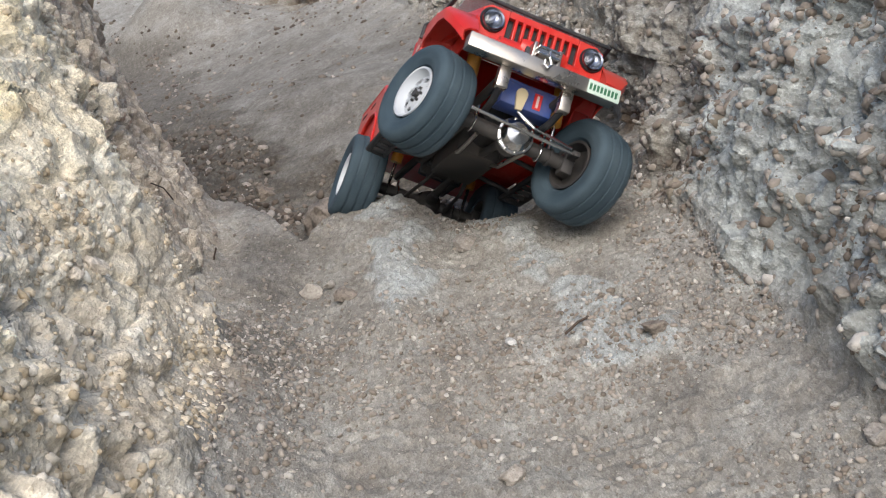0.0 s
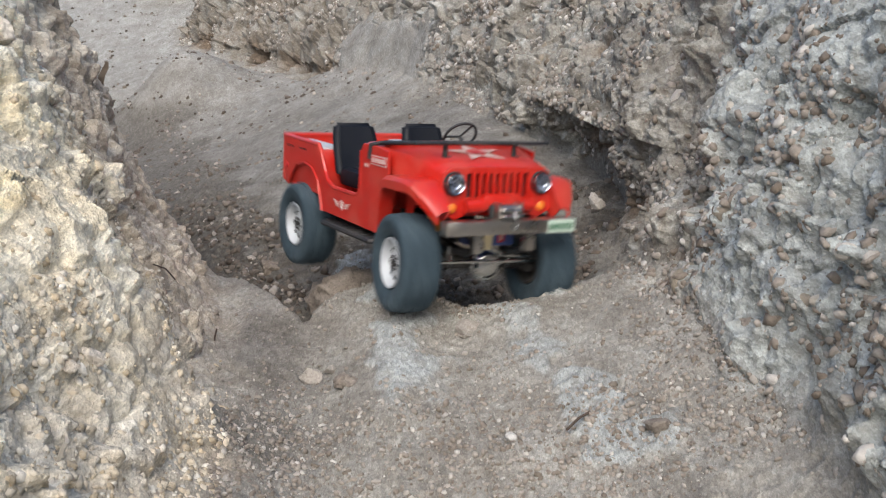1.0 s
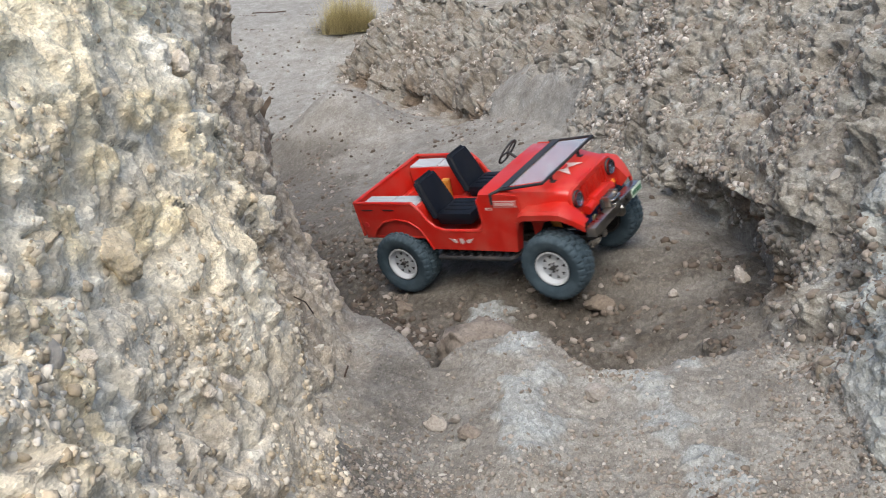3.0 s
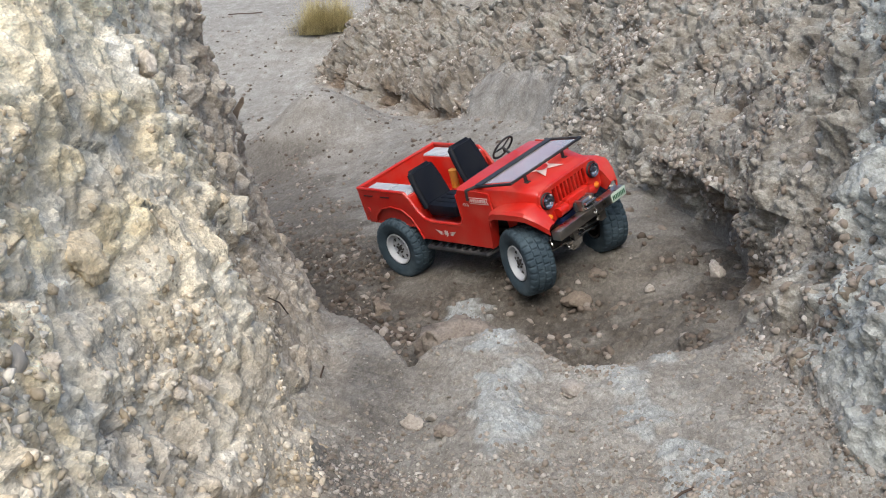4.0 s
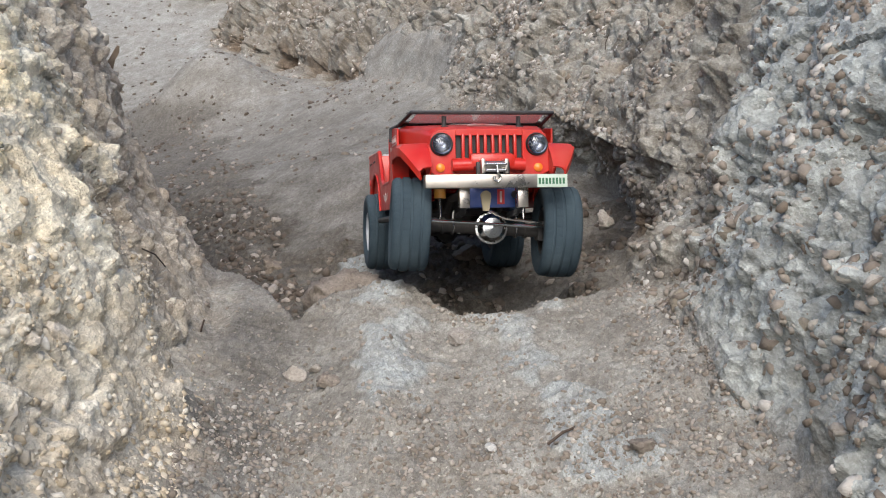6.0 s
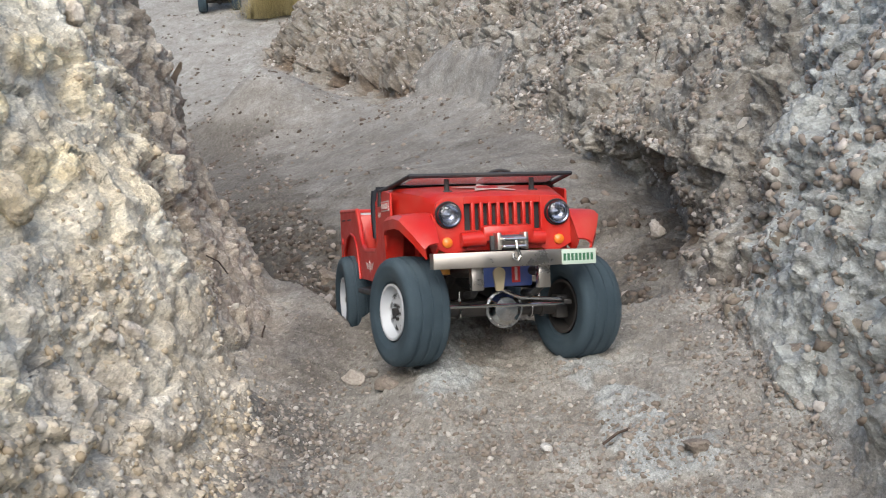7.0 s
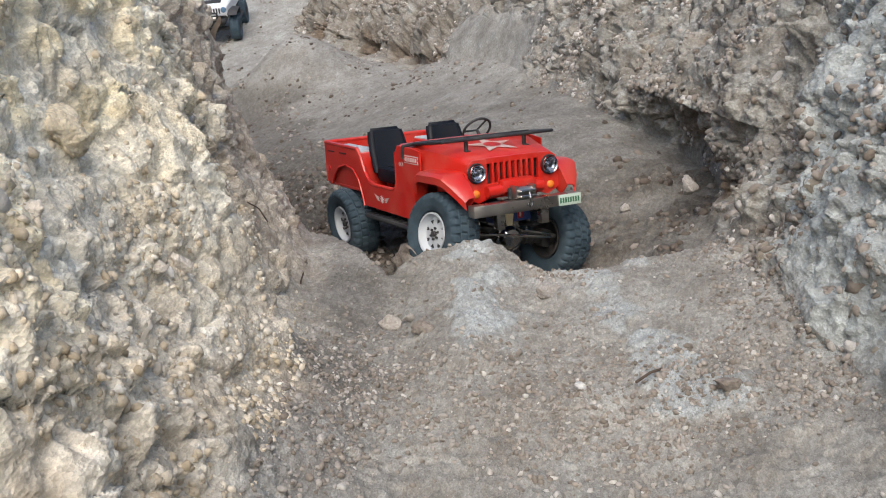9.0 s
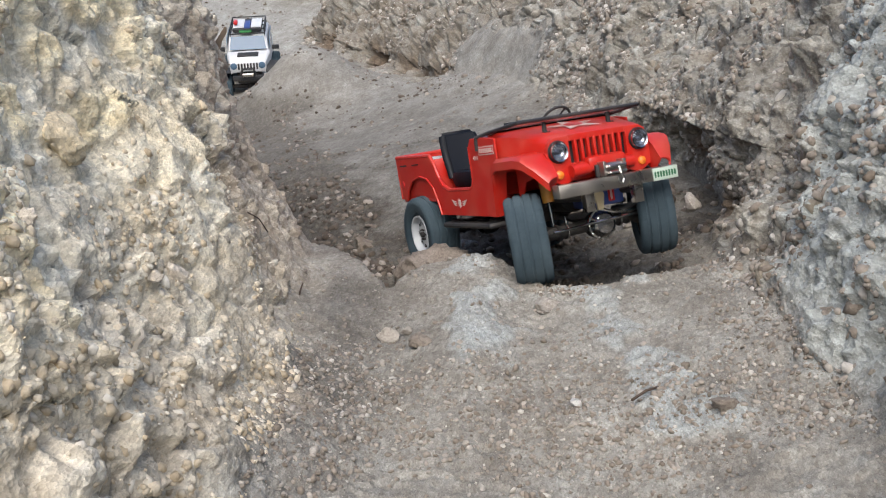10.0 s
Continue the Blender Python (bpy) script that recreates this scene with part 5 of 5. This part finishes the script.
def scatter_all():
    rng = np.random.default_rng(5)
    def size(n, small, large, power=3.0):
        return small + (large - small) * rng.random(n) ** power
    clump = lambda r, c: np.clip(0.35 + 0.9 * smooth_noise(GRID[r, c], 11.0, 77), 0.08, 1)
    p, n = spots(rng, 15000, 0.42, 1.18, (FIRST - 4, LAST + 6), clump)
    strewn("gravel", p, n, size(len(p), 0.0006, 0.0040, 4.0), "fine pale gravel lying on the trail", "gravel", 11)
    p, n = spots(rng, 9000, 1.12, 3.6, (FIRST, LAST), lambda r, c: np.clip(KINDS[r, c, 3] * 3.0 - 1.9, 0.05, 1) * clump(r, c))
    strewn("gravel", p, n, size(len(p), 0.0020, 0.0095, 2.0), "coarse brown gravel in the gully bed", "gravel", 12, 0.3, 1, BED_CHIPS)
    p, n = spots(rng, 900, 2.9, 6.0, (FIRST, LAST), clump)
    strewn("gravel", p, n, size(len(p), 0.003, 0.012, 3.0), "scattered stones on the far trail", "gravel", 13, 0.3, 1, BED_CHIPS)
    stony = lambda r, c: np.clip(0.25 + 1.1 * smooth_noise(GRID[r, c], 15.0, 78), 0.05, 1)
    p, n = spots(rng, 7000, 0.36, 1.02, (FIRST - 225, FIRST), stony)
    strewn("bank_stones", p, n, size(len(p), 0.0010, 0.0062, 2.4), "small stones set in the pale bank", "stones", 14, 0.62, 1, PALE_CHIPS)
    p, n = spots(rng, 13000, 0.55, 2.6, (LAST, LAST + 225), stony)
    strewn("bank_stones", p, n, size(len(p), 0.0011, 0.0085, 3.0), "small stones set in the grey bank", "stones", 15, 0.55, 1, TAN_CHIPS)
    p, n = spots(rng, 7500, 2.2, 4.9, (LAST, LAST + 225), lambda r, c: stony(r, c) * KINDS[r, c, 0])
    strewn("bank_stones", p, n, size(len(p), 0.0025, 0.014, 2.6), "stones set in the far bank", "stones", 16, 0.75, 1, TAN_CHIPS)
    # larger stones, each a piece of its bank
    for bank, cols, y0, y1, count, material in ((BANK_1, (FIRST - 215, FIRST - 8), 0.40, 1.0, 45, PALE_STONE), (BANK_2, (LAST + 6, LAST + 215), 0.70, 2.2, 150, STONE)):
        shapes = []
        for k in range(9):
            bm = lump(300 + k, 2, 0.86)
            me = bpy.data.meshes.new("stone")
            bm.to_mesh(me)
            bm.free()
            me.polygons.foreach_set("use_smooth", [True] * len(me.polygons))
            me.materials.append(material)
            shapes.append(me)
        p, n = spots(rng, count, y0, y1, cols, stony)
        for q, m in zip(p, n):
            ob = new("stone", shapes[int(rng.integers(0, 9))])
            ob.parent = bank
            s = (0.004 if bank is BANK_1 else 0.006) + 0.010 * rng.random() ** 2.5
            q = q - m * s * 0.75
            ob.matrix_basis = Matrix.LocRotScale(Vector(q), Euler(rng.uniform(0, 6.28, 3)), Vector((s * rng.uniform(0.9, 1.4), s * rng.uniform(0.75, 1.0), s * rng.uniform(0.7, 1.0))))


def ground_at(x, y):
    """Height of the floor at a place."""
    r = int(np.argmin(np.abs(GRID[:, FIRST, 1] - y)))
    c = FIRST + int(np.argmin(np.abs(GRID[r, FIRST:LAST + 1, 0] - x)))
    return float(GRID[r, c, 2])


def rock(name, label, x, y, size, stretch, turn, seed, sink=0.35, lift=0.0, material=None, deep=(0.46, 0.82)):
    bm = lump(seed, 4, 1.0, deep)
    me = bpy.data.meshes.new(name)
    bm.to_mesh(me)
    bm.free()
    co = np.zeros(len(me.vertices) * 3)
    me.vertices.foreach_get("co", co)
    co = co.reshape(-1, 3)
    d = crumbs(co + seed, 1.6, seed, 5) * 0.20 + smooth_noise(co + seed, 1.2, seed) * 0.12 + (crumbs(co + seed, 5.0, seed + 9, 2) - 0.3) * 0.05
    co = co * (0.92 + d)[:, None]
    me.vertices.foreach_set("co", co.reshape(-1))
    me.polygons.foreach_set("use_smooth", [True] * len(me.polygons))
    me.materials.append(material or ROCK_DUST)
    ob = new(name, me)
    z = ground_at(x, y) + size * stretch[2] * (1 - 2 * sink) + lift
    ob.matrix_basis = Matrix.LocRotScale(Vector((x, y, z)), Euler([radians(a) for a in turn]), Vector([size * s for s in stretch]))
    return tagged(ob, label, "rock")


scatter_all()
rock("boulder", "low rounded dusty boulder behind the ledge", -0.154, 1.262, 0.050, (1.15, 0.95, 0.75), (6, -4, 20), 41, 0.22, 0.012, ROCK_DUST, (0.66, 0.95))
rock("rock", "brown rock lying in the hole", -0.004, 1.475, 0.022, (1.15, 1.0, 0.8), (10, 5, 40), 42, 0.25, 0.0, ROCK_BROWN)
rock("rock", "dark rock embedded beside the trough", -0.30, 1.55, 0.022, (1.2, 1.0, 0.6), (0, 12, 10), 43, 0.45, 0.0, ROCK_BROWN)
rock("rock", "pale broken stone in the worn rut", -0.157, 0.966, 0.0125, (1.1, 0.9, 0.8), (20, 10, 0), 44, 0.2, 0.0, ROCK_PALE)
rock("rock", "small pale stone beside the broken one", -0.140, 0.972, 0.007, (1.1, 1.0, 0.8), (0, 10, 60), 45, 0.2, 0.0, ROCK_PALE)
rock("rock", "dusty rounded stone on the trail", -0.118, 0.925, 0.0115, (1.2, 1.0, 0.7), (0, 0, 30), 46, 0.35)
rock("rock", "pale flat stone in the ledge", -0.005, 1.035, 0.019, (0.8, 1.2, 0.4), (0, 0, 5), 47, 0.45, 0.0, ROCK_PALE)
rock("rock", "flat tan stone on the trail", 0.143, 0.767, 0.0125, (1.3, 0.9, 0.55), (0, 8, 10), 48, 0.3)
rock("rock", "white pebble on the trail", 0.026, 0.788, 0.0058, (1.1, 1.0, 0.8), (0, 0, 0), 49, 0.2, 0.0, ROCK_WHITE)
rock("rock", "grey stone at the trail's side", 0.230, 0.557, 0.0095, (1.2, 1.0, 0.8), (0, 0, 50), 50, 0.25, 0.0, ROCK_PALE)
rock("rock", "pale stone on the near trail", 0.016, 0.608, 0.0105, (1.1, 0.9, 0.8), (0, 0, 20), 51, 0.25, 0.0, ROCK_PALE)
rock("rock", "round stone at the foot of the bank", 0.226, 0.824, 0.011, (1.0, 1.0, 0.9), (0, 0, 20), 52, 0.1, 0.012)
rock("rock", "pebble in the hole", 0.096, 1.475, 0.0085, (1.1, 1.0, 0.8), (0, 0, 20), 54, 0.2, 0.0, ROCK_PALE)


def block(name, label, x, y, z, size, stretch, turn, seed, material):
    """A piece of rock that stands out of the pale bank."""
    ob = rock(name, label, 0, 0.5, size, stretch, turn, seed, 0, 0, material, (0.42, 0.75))
    ob.matrix_basis = Matrix.Translation((x, y, z)) @ ob.matrix_basis.to_3x3().to_4x4()
    return ob


block("rock", "whitish angular stone jutting from the bank", 0.176, 1.36, 0.054, 0.018, (0.8, 1.0, 1.0), (12, -15, 25), 53, ROCK_PALE)
for x, y, z, size, stretch, seed in ((-0.297, 0.512, 0.250, 0.022, (1.0, 1.2, 0.9), 71), (-0.297, 0.603, 0.230, 0.026, (0.9, 1.4, 0.8), 72), (-0.330, 0.705, 0.285, 0.016, (1.0, 1.2, 0.8), 73), (-0.262, 0.445, 0.190, 0.018, (0.9, 1.0, 1.2), 74)):
    ob = block("rock", "yellow sandstone block set in the pale bank", x, y, z, size, stretch, (15 * (seed % 3), 10, 25), seed, ROCK_OCHRE)
    tagged(ob, "yellow sandstone block set in the pale bank", "rock", "sandstone blocks in the bank")
block("rock", "smooth cream stone in the pale bank", -0.338, 0.815, 0.338, 0.016, (0.9, 1.1, 0.8), (0, 20, 30), 65, ROCK_CREAM)
block("rock", "round cream stone in the pale bank", -0.251, 0.477, 0.199, 0.0075, (1, 1, 0.9), (0, 0, 30), 66, ROCK_CREAM)
for k, (x, y, z) in enumerate(((-0.256, 0.637, 0.131), (-0.251, 0.664, 0.126), (-0.251, 0.712, 0.108))):
    tagged(block("rock", "tan stone of a cluster in the pale bank", x, y, z, 0.0095, (1, 1.1, 0.85), (20 * k, 10, 40 * k), 67 + k, ROCK_CREAM), "tan stone of a cluster in the pale bank", "rock", "cluster of tan stones")


def twig(label, points, r):
    bm = pipe(bmesh.new(), points, r, 6)
    me = bpy.data.meshes.new("twig")
    bm.to_mesh(me)
    bm.free()
    me.materials.append(shader("dry_twig", (0.09, 0.065, 0.05), 0.8))
    return tagged(new("twig", me), label, "twig")


z = ground_at(0.085, 0.80)
twig("thin dry twig lying on the trail", [(0.070, 0.775, z + 0.003), (0.082, 0.792, z + 0.005), (0.092, 0.806, z + 0.003)], 0.0012)
z = ground_at(-0.262, 1.025)
twig("short dark twig standing in the bank's foot", [(-0.264, 1.025, z), (-0.262, 1.024, z + 0.010), (-0.258, 1.022, z + 0.020)], 0.0010)

z = ground_at(-1.83, 5.69)
twig("long bare twig lying on the far sand", [(-1.95, 5.74, z + 0.01), (-1.88, 5.70, z + 0.012), (-1.80, 5.67, z + 0.010), (-1.74, 5.69, z + 0.016)], 0.0032)


def on_bank(y, z, cols):
    """The point of a bank's sheet nearest to a station and a height."""
    r = int(np.argmin(np.abs(GRID[:, FIRST, 1] - y)))
    c = cols[0] + int(np.argmin(np.abs(GRID[r, cols[0]:cols[1], 2] - z)))
    return Vector(GRID[r, c]), Vector(NORMALS[r, c])


for label, right, y, z, dy, dz in (("dark thin stick caught in the grey bank", True, 1.86, 0.255, 0.016, 0.022), ("thin dry stalk hanging on the grey bank", True, 1.02, 0.135, 0.004, 0.020),
                                   ("fine dark rootlet curling from the pale bank", False, 1.00, 0.095, 0.030, 0.016)):
    p, n = on_bank(y, z, (LAST, LAST + 225) if right else (FIRST - 225, FIRST))
    side = -1 if right else 1
    twig(label, [p + Vector((side * 0.003, -dy, dz)), p + Vector((side * 0.007, -dy * 0.2, dz * 0.3)), p + Vector((side * 0.004, dy, -dz))], 0.0007)


# ---- dry plants ----
def tuft(name, label, x, y, z, height, spread, count, color, seed):
    """A bush of thin dry blades, each bent."""
    rng = random.Random(seed)
    verts, faces = [], []
    for _ in range(count):
        a, lean = rng.uniform(0, 2 * math.pi), rng.uniform(0.1, 1.0) * spread
        h, w = height * rng.uniform(0.5, 1.0) * (1.1 - 0.85 * lean / spread), rng.uniform(0.0006, 0.0013)
        bx, by = x + rng.gauss(0, spread * 0.16), y + rng.gauss(0, spread * 0.16)
        side = Vector((-math.sin(a), math.cos(a), 0)) * w
        i = len(verts)
        for k in range(4):
            u = k / 3
            p = Vector((bx + math.cos(a) * lean * u ** 1.6, by + math.sin(a) * lean * u ** 1.6, z + h * u * (1 - 0.18 * u)))
            verts += [p - side * (1 - u * 0.85), p + side * (1 - u * 0.85)]
        faces += [(i + 2 * k, i + 2 * k + 1, i + 2 * k + 3, i + 2 * k + 2) for k in range(3)]
    me = bpy.data.meshes.new(name)
    me.from_pydata([v[:] for v in verts], [], faces)
    m = shader(name + "_blade", color, 0.7)
    rnd = m.node_tree.nodes.new("ShaderNodeNewGeometry").outputs["Random Per Island"]
    c = ramp(m, rnd, [(0.0, tuple(v * 0.6 for v in color)), (0.5, color), (1.0, tuple(min(1, v * 1.4) for v in color))]).outputs["Color"]
    me.materials.append(finish(m, c))
    return tagged(new(name, me), label, "bush", kind="stuff")


tuft("bush", "yellowish dry grass bush on the far bank's edge", -1.37, 5.42, ground_at(-1.37, 5.42) - 0.01, 0.28, 0.21, 2600, (0.44, 0.38, 0.20), 3)
tuft("bush", "second dry grass clump behind it", -1.27, 5.46, ground_at(-1.27, 5.46) - 0.01, 0.28, 0.21, 2200, (0.46, 0.40, 0.22), 4)


def leaf():
    """One dry leaf that sticks out of the bank's edge."""
    bm = thick(loft(bmesh.new(), [[(-0.441, 1.318, 0.252), (-0.436, 1.316, 0.252)], [(-0.440, 1.318, 0.270), (-0.429, 1.314, 0.272)], [(-0.431, 1.316, 0.282), (-0.423, 1.314, 0.281)], [(-0.424, 1.312, 0.290), (-0.421, 1.311, 0.289)]]), 0.0008)
    me = bpy.data.meshes.new("leaf")
    bm.to_mesh(me)
    bm.free()
    me.materials.append(shader("dry_leaf", (0.23, 0.18, 0.135), 0.8))
    tagged(new("leaf", me), "dry brown leaf sticking out of the bank", "leaf")


leaf()


def curled_leaf():
    """A pale dry strip of leaf lying against the foot of the pale bank."""
    p, n = on_bank(0.555, 0.111, (FIRST - 225, FIRST))
    p = p + Vector((0.006, -0.002, 0))
    rows = []
    for k in range(7):
        u = k / 6
        c = p + Vector((0.004 * math.sin(3 * u), 0.020 * (u - 0.5), 0.018 * (u - 0.5) + 0.004 * math.sin(5 * u)))
        w = 0.0028 * math.sin(math.pi * (0.12 + 0.8 * u))
        rows.append([c + Vector((0, -w, w * 0.6)), c + Vector((0.0012, 0, 0)), c + Vector((0, w, -w * 0.6))])
    bm = thick(loft(bmesh.new(), rows), 0.0005)
    me = bpy.data.meshes.new("leaf")
    bm.to_mesh(me)
    bm.free()
    me.materials.append(shader("pale_leaf", (0.55, 0.49, 0.40), 0.75))
    tagged(new("leaf", me), "pale curled dry leaf lying on the bank's foot", "leaf")


curled_leaf()


# ---- what moves ----
# the red crawler: seconds, place, turn
JEEP = [
    (0.0, -0.0034, 1.0943, 0.0635, -31.0, -25.4, -67.5),
    (0.2, 0.0151, 1.1282, 0.0743, -32.9, -29.8, -63.0),
    (0.5, 0.0323, 1.1276, 0.1116, -46.5, -38.4, -43.0),
    (0.8, 0.0173, 1.1124, 0.0613, -41.6, -30.5, -42.6),
    (1.0, -0.0580, 1.2096, 0.0606, -8.1, 0.5, -60.5),
    (1.2, -0.1661, 1.3879, 0.0217, -33.6, 5.4, -61.6),
    (1.5, -0.2400, 1.5202, 0.0154, 21.7, -3.1, -68.3),
    (2.0, -0.2955, 1.6437, 0.0299, 18.9, 2.0, -56.0),
    (2.2, -0.3243, 1.7025, 0.0242, 19.8, 5.9, -59.2),
    (3.3, -0.1083, 1.5825, 0.0666, 17.9, -7.5, -20.8),
    (3.5, -0.1337, 1.6146, 0.0647, 16.9, -5.9, -23.0),
    (4.0, -0.1257, 1.6291, 0.0599, 19.5, -1.7, -40.1),
    (4.5, -0.0917, 1.5465, 0.0524, 16.3, 2.2, -51.5),
    (5.0, -0.0489, 1.5203, 0.0337, 14.2, 4.2, -51.2),
    (5.5, -0.0246, 1.3716, 0.0124, 12.8, 11.4, -68.6),
    (5.7, 0.0006, 1.3545, 0.0446, 6.5, -6.0, -77.7),
    (6.2, -0.0250, 1.2350, 0.0600, -5.0, -12.0, -77.0),
    (6.8, -0.0667, 1.0912, 0.0409, -21.6, -16.8, -77.6),
    (7.0, -0.0666, 1.0967, 0.0317, -2.6, -10.7, -69.8),
    (7.2, -0.0600, 1.1076, 0.0292, -14.8, -16.8, -68.6),
    (7.5, -0.0574, 1.1136, 0.0379, -16.1, -17.0, -70.5),
    (8.0, -0.0614, 1.1718, 0.0426, -10.4, -5.6, -73.5),
    (8.3, -0.1047, 1.3707, 0.0343, -0.2, 3.0, -71.7),
    (8.5, -0.1561, 1.4051, 0.0071, 0.8, -1.8, -55.6),
    (9.0, -0.1468, 1.3832, 0.0053, 0.6, -1.6, -54.6),
    (9.5, -0.0602, 1.3218, 0.0141, 5.4, 0.7, -46.2),
    (10.0, -0.0276, 1.2825, 0.0423, 4.8, -9.0, -58.4),
]
# seconds, steering (to its left), roll of the front axle, of the rear axle, wheel turns a second
DRIVE = [
    (0.0, 20, -4, 0, 6.0), (0.3, 21, -2, 0, 4.0), (0.5, 22, 0, 0, 0.6), (0.8, 8, 0, 0, 2.0), (1.0, -6, -2, 0, -5.5), (1.2, 0, 4, 0, -4.0), (1.5, -12, -1, 0, -1.0), (2.0, -6, -2, -1, -0.5),
    (2.2, 0, -2, -1, -0.5), (3.3, 0, -2, -2, 0.4), (3.5, -9, -2, -2, 0.5), (4.0, -20, -6, -3, 0.5), (4.5, 0, -4, -1, 1.0), (5.0, -14, -4, -3, 1.0), (5.5, -10, -4, -1, 1.5), (5.7, -12, -5, 0, 4.0),
    (6.8, 14, 0, 0, 6.0), (7.0, 12, -1, 0, 6.0), (7.2, 13, 1, 0, 6.0), (7.5, 12, 0, 0, 6.0), (8.0, -8, 3, 0, -2.5), (8.3, -8, -8, 0, -2.0), (8.5, -4, -9, 2, 0.2), (9.0, 8, -10, 5, 0.3),
    (9.5, -16, -5, 2, 2.5), (10.0, -27, 2, 0, 6.0),
]
SPIN_STEP = 1 / 30


def driven(t):
    return [float(np.interp(t, [r[0] for r in DRIVE], [r[k] for r in DRIVE])) for k in range(1, 5)]


def motions():
    walk(CAR, [(t, pose(x, y, z, rx, ry, rz)) for t, x, y, z, rx, ry, rz in JEEP])
    times = [k * SPIN_STEP for k in range(301)]
    spin, at = [], 0.0
    for t in times:
        spin.append(at)
        at += driven(t)[3] * 360 * SPIN_STEP
    for k, ob in enumerate(AXLES):
        x = AXLE_X if k == 0 else -AXLE_X
        walk(ob, [(t, pose(x, 0, 0, driven(t)[1 + k], 0, 0)) for t in (r[0] for r in DRIVE)])
    for k, ob in enumerate(WHEELS):
        front, s = k < 2, -1 if k % 2 == 0 else 1
        x = AXLE_X if front else -AXLE_X
        rows = []
        for t, turn in zip(times, spin):
            steer, rf, rr, _ = driven(t)
            roll = Matrix.Rotation(radians(rf if front else rr), 4, "X")
            hub = roll @ Vector((0, s * TRACK, 0))
            rows.append((t, Matrix.Translation((x, hub.y, hub.z)) @ roll @ Matrix.Rotation(radians(steer if front else 0), 4, "Z") @ Matrix.Rotation(radians(turn), 4, "Y")))
        walk(ob, rows)
    white_motion()


motions()
